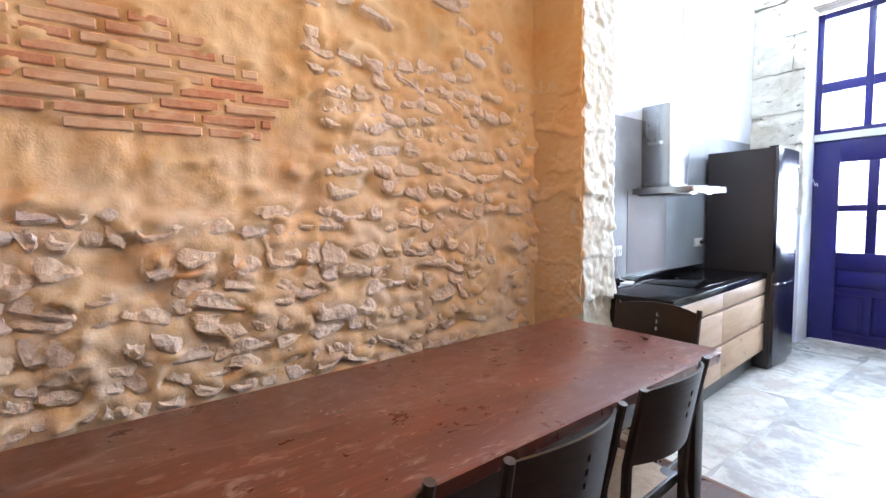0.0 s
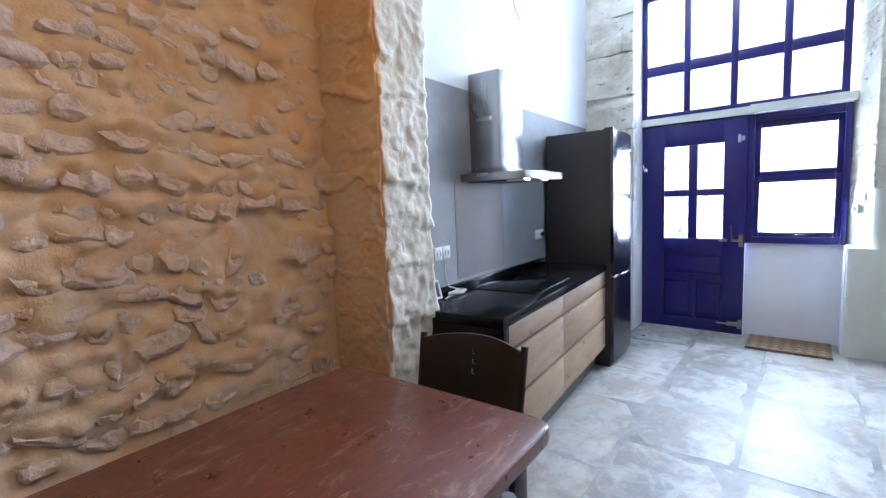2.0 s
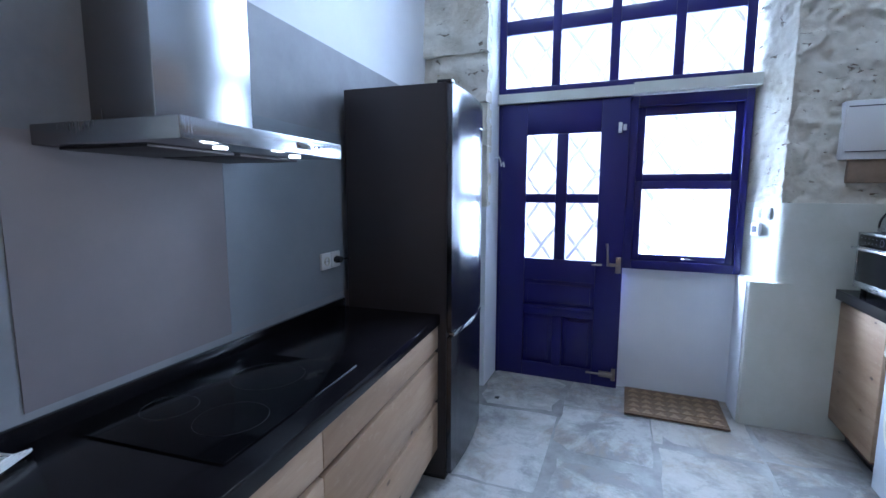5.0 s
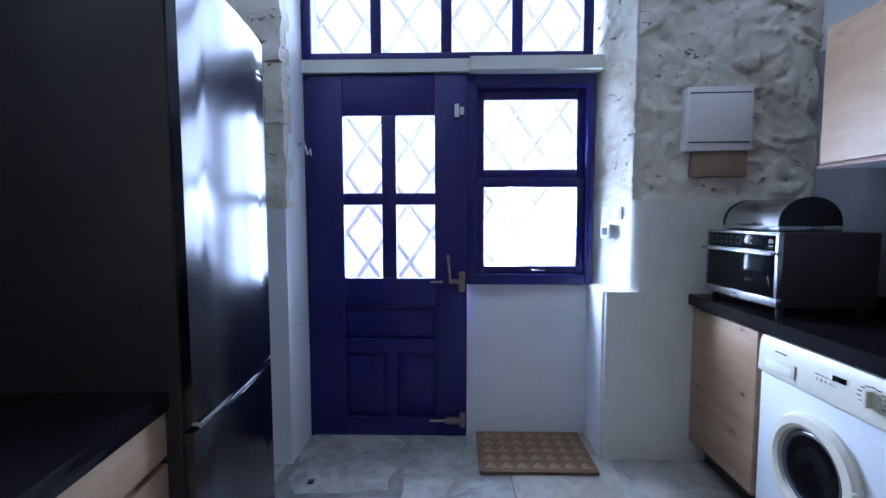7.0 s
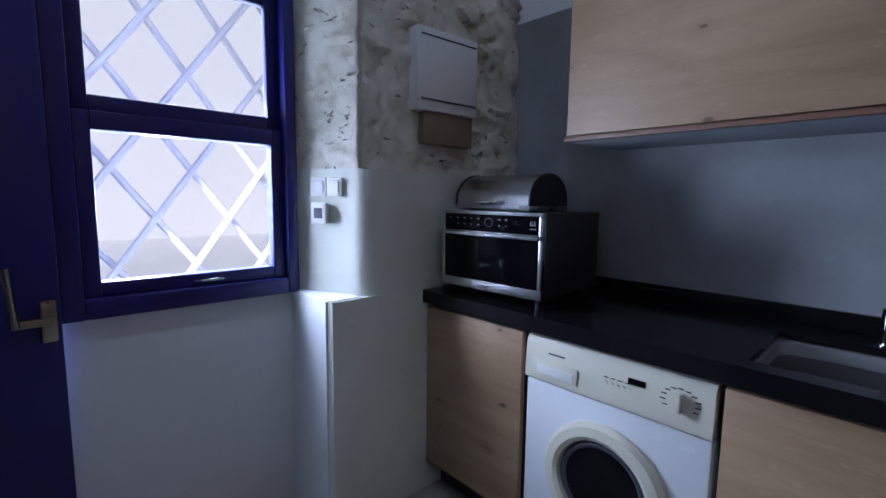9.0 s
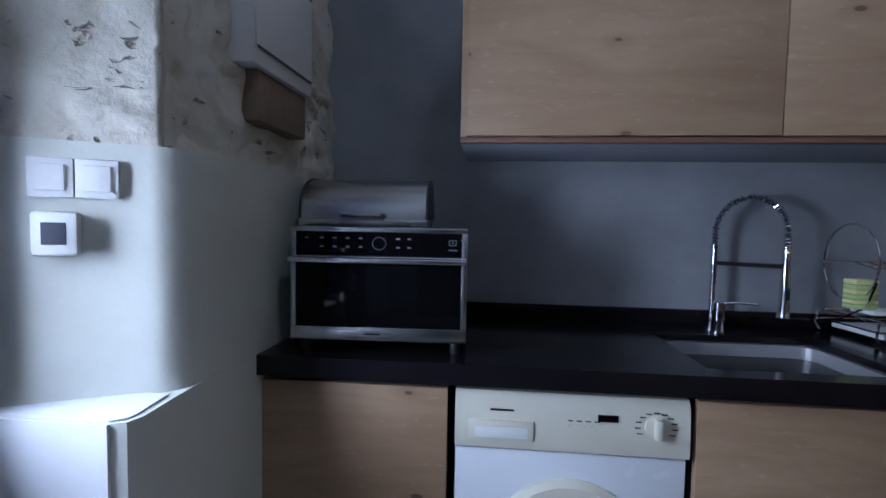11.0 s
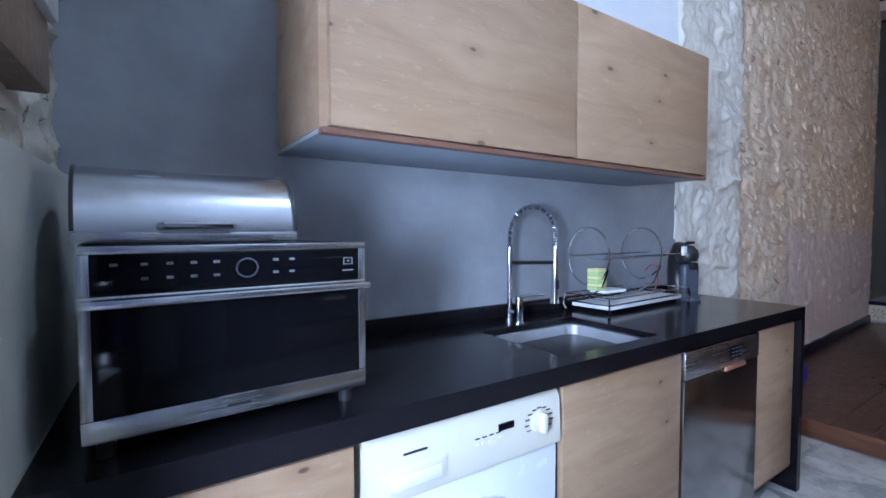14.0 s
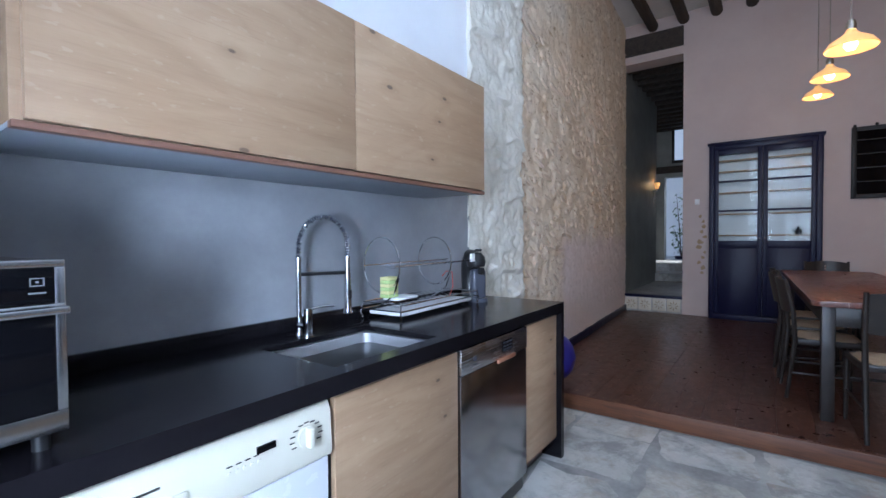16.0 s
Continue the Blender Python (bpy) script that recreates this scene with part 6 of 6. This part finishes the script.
LAID = rubble_wall(RUBBLE_WALL, RUBBLE, lambda u, v: pose(u, 2.094, v, 90, 0, 0), 0.6, 3.93, 0.50, 3.5, 0.142, keep_north, 2, 560)
mortar_sheet("mortar_coat", MORTAR, RUBBLE_WALL, pose(0, 2.096, 0), -0.40, 4.36, 0.1, 4.5, 0.019, 0.017, 1.0, LAID, 0.95, "uneven ochre mortar", 2.4)

# thin bricks laid in the mortar
z = 1.80
for i, (a, b) in enumerate(((1.42, 2.20), (1.27, 2.19), (1.0, 2.24), (0.95, 2.28), (0.95, 2.22), (0.95, 2.14), (1.0, 2.05), (1.2, 1.93), (1.4, 1.80))):
    x = a - (0.12 if i % 2 else 0)
    while x < b - 0.05:
        ln = min(0.235, b - x)
        bm = bmesh.new()
        box(bm, x + 0.008, x + ln - 0.008, 2.076 + rng.uniform(0, 0.008), 2.11, z + 0.006, z + 0.043, 0.005, 1)
        part("brick", bm, BRICK, RUBBLE_WALL, smooth=False)
        x += 0.245
    z += 0.054


def block_mesh(w, h, d, k, mat, rough=0.02, lean=0.0, edge=0.010):
    """A dressed stone, its face towards -y, from the origin's corner."""
    bm = bmesh.new()
    nx, nz = max(4, int(w / 0.028)), max(4, int(h / 0.028))
    g = []
    for i in range(nx + 1):
        col = []
        for j in range(nz + 1):
            x, zz = w * i / nx, h * j / nz
            e = min(i, nx - i, j, nz - j)
            q = Vector((x * 6 + k, zz * 6, k * 0.7))
            y = -rough * (0.8 * noise.noise(q) + 0.5 * noise.noise(q * 2.5) + 0.35 * noise.noise(q * 6)) + (edge if e == 0 else 0.0) - lean * (1 - zz / h) * (0.5 + noise.noise(Vector((x * 4, k, 3))))
            if e == 0:
                x += 0.35 * rough * noise.noise(q * 1.9)
                zz += 0.35 * rough * noise.noise(q * 1.7 + Vector((9, 0, 0)))
            col.append(bm.verts.new((x, y, zz)))
        g.append(col)
    for i in range(nx):
        for j in range(nz):
            bm.faces.new((g[i][j], g[i + 1][j], g[i + 1][j + 1], g[i][j + 1]))
    r = bmesh.ops.extrude_edge_only(bm, edges=[e for e in bm.edges if e.is_boundary])
    for v in r["geom"]:
        if isinstance(v, bmesh.types.BMVert):
            v.co.y = d
    return mesh_of("stone_block", bm, mat)


def block_wall(name, label, m, width, z0, z1, heights, widths, seed, mat=None, rough=0.02, depth=0.1, backing=None, lean=0.0, edge=0.010):
    """A bonded stretch of dressed blocks in the plane of m."""
    bm = bmesh.new()
    box(bm, 0.012, width - 0.012, 0.012 + rough * 0.9, depth + 0.02, z0, z1)
    core = part(name, bm, backing or PALE_MORTAR, None, label, "structure", m, smooth=False)
    r = random.Random(seed)
    zz = z0
    while zz < z1 - 0.02:
        h = min(r.uniform(*heights), z1 - zz)
        x = -r.random() * widths[0] * 0.6
        while x < width - 0.01:
            w = r.uniform(*widths)
            a, b = max(0, x), min(width, x + w)
            if width - b < 0.06:
                b = width
            if b - a > 0.05:
                loose("stone_block", block_mesh(b - a - 0.002, h - 0.002, depth, r.random() * 50, mat or ASHLAR, rough, lean, edge),
                      Matrix.Translation((a + 0.001, r.uniform(-0.004, 0.004), zz + 0.001)), parent=core)
            x = b if b == width else x + w
        zz += h
    return core


def crust_wall(name, label, m, width, z0, z1, seed, amp, depth, spread=0.0, beds=8.0):
    """One sheet of crumbling stone in the plane of m: lips with hollows under them, pits and open seams."""
    step = 0.0125
    nx, nz = max(4, int(width / step)), int((z1 - z0) / step)
    verts, faces = [], []
    for i in range(nx + 1):
        for j in range(nz + 1):
            x, z = width * i / nx, z0 + (z1 - z0) * j / nz
            q = Vector((x + seed * 3.1, seed * 1.7, z))
            big = noise.noise(q * 1.9) + 0.5 * noise.noise(q * 4.3)
            bed = z * beds + 0.30 * beds * noise.noise(q * 2.6) * (1.0 if beds > 6 else 0.35) + noise.noise(q * 6.0) * (1.0 if beds > 6 else 0.22)
            t = bed % 1.0
            wide = 0.875 * beds if beds > 6 else 3.0
            mask = min(1.0, max(0.0, 2.8 * noise.noise(Vector((q.x * wide, 3.0 + math.floor(bed) * 0.37, q.z * 1.5 * beds))) - 0.15))
            pit = max(0.0, noise.noise(q * 15 + Vector((5, 0, 0))) - 0.22)
            mask = max(mask, spread * min(1.0, 0.55 + noise.noise(q * 3)))
            y = 0.35 * big + 0.85 * mask * (1 - t) ** 1.4 + 0.30 * noise.noise(q * 12) + 0.26 * noise.noise(q * 27) - 1.3 * pit
            y = -amp * y
            edge = min(i, nx - i)
            if edge == 0:
                x += 0.4 * amp * noise.noise(q * 9) * (0 if width < 0.4 else 1)
            verts.append((x, y, z))
    row = nz + 1
    for i in range(nx):
        for j in range(nz):
            a = i * row + j
            faces.append((a, a + row, a + row + 1, a + 1))
    n = len(verts)
    for i in (0, nx):
        for j in range(nz + 1):
            x, y, z = verts[i * row + j]
            verts.append((x, depth, z))
    for j in range(nz):
        faces.append((j, j + 1, n + j + 1, n + j))
        a, b = nx * row + j, n + row + j
        faces.append((a + 1, a, b, b + 1))
    me = bpy.data.meshes.new(name)
    me.from_pydata(verts, [], faces)
    me.materials.append(ASHLAR)
    me.polygons.foreach_set("use_smooth", [k < nx * nz for k in range(len(faces))])
    ob = new(name, me)
    ob.matrix_basis = m
    tagged(ob, label, "", "", "structure")
    return ob


# piers between the rooms
crust_wall("pier_north", "rough crumbling pale stone pier", pose(3.94, 1.692, 0, 0, 0, 1.0), 0.335, 0.0, 4.59, 11, 0.030, 0.4, 0.55, 4.6)
crust_wall("pier_north_return", "ochre painted side of the stone pier", pose(3.94, 2.13, 0, 0, 0, -90), 0.435, 0.0, 4.59, 12, 0.028, 0.12, 0.6, 4.6)
crust_wall("pier_south", "rough crumbling pale stone pier", pose(4.70, -1.115, 0, 0, 0, 180), 0.78, 0.0, 4.59, 13, 0.034, 0.3, 0.25, 5.2)
# street wall, stone above and smooth plaster below
crust_wall("street_wall_stone", "pale eroded pitted stone of the street wall", pose(7.508, -0.218, 0, 0, 0, -91.5), 0.915, 1.395, 4.59, 14, 0.036, 0.1)
block_wall("street_wall_stone_north", "pale stone blocks beside the door recess", pose(7.39, 2.18, 0, 0, 0, -90), 0.582, 1.35, 4.59, (0.30, 0.45), (0.6, 0.9), 15, rough=0.03, lean=0.03, edge=0.003)
crust_wall("recess_stone", "pale eroded stone side of the door recess", pose(7.500, -0.215, 0, 0, 0, 28) @ pose(0.325, 0, 0, 0, 0, 180), 0.325, 1.40, 3.46, 16, 0.018, 0.05)
bm = bmesh.new()
prism(bm, [(7.44, -1.13), (7.464, -0.50), (7.464, -0.20), (7.458, -0.10), (7.468, -0.077), (7.49, -0.068), (7.769, -0.066), (7.769, -1.13)], 0.0, 0.918)
prism(bm, [(7.44, -1.13), (7.465, -0.50), (7.466, -0.29), (7.469, -0.255), (7.478, -0.236), (7.493, -0.215), (7.515, -0.199), (7.55, -0.186), (7.775, -0.068), (7.775, -1.13)], 0.9181, 1.405)
part("plaster_low", bm, PLASTER_STREET, None, "smooth pale plaster below the stone of the street wall", "structure")
bm = bmesh.new()
prism(bm, [(7.480, -0.195), (7.470, -0.10), (7.475, -0.084), (7.492, -0.070), (7.769, -0.068), (7.769, -0.195)], 0.9185, 0.922)
prism(bm, [(7.492, -0.068), (7.769, -0.0655), (7.769, -0.060), (7.492, -0.062)], 0.0, 0.9175)
part("ledge", bm, WHITE_WALL, None, "white ledge and side of the recess below the casement", "structure")


# south wall of the dining room
SW = look((3.93, -1.18, 0), (3.93 + 0.215, -1.18 - 4.3, 0))
_a = math.atan2(-0.22, -4.35)
SWM = Matrix.Translation((3.93, -1.19, 0)) @ Matrix.Rotation(_a, 4, "Z")
bm = bmesh.new()
box(bm, 0, 4.4, 0.0, 0.4, -0.1, 4.6, m=SWM)
SOUTH = part("wall_dining_south", bm, SOUTH_WALL, None, "ochre-washed rubble wall with smooth pink plaster low down", "structure", smooth=False)


def keep_south(u, v, r):
    if u > 1.15 + 0.15 * noise.noise(Vector((v * 3, 2, 0))) and v < 1.32 + 0.1 * noise.noise(Vector((u * 3, 7, 0))):
        return False
    return r.random() < 0.6


LAID_S = rubble_wall(SOUTH, RUBBLE_PALE, lambda u, v: SWM @ pose(u, -0.004, v, 90, 0, 0), 0.02, 3.6, 0.3, 3.9, 0.14, keep_south, 5, 300, 0.6)
mortar_sheet("mortar_coat", SOUTH_WALL, SOUTH, SWM @ pose(0, -0.006, 0), 0.0, 4.38, 0.1, 4.45, 0.018, 0.0085, 9.0, LAID_S, 0.95, "uneven pale mortar", 2.8)
boxes("skirting", BLUE_DEEP, None, [(0.9, 4.4, -0.030, -0.001, DAIS, DAIS + 0.09)], 0.003, "dark blue skirting", "structure", m=SWM)
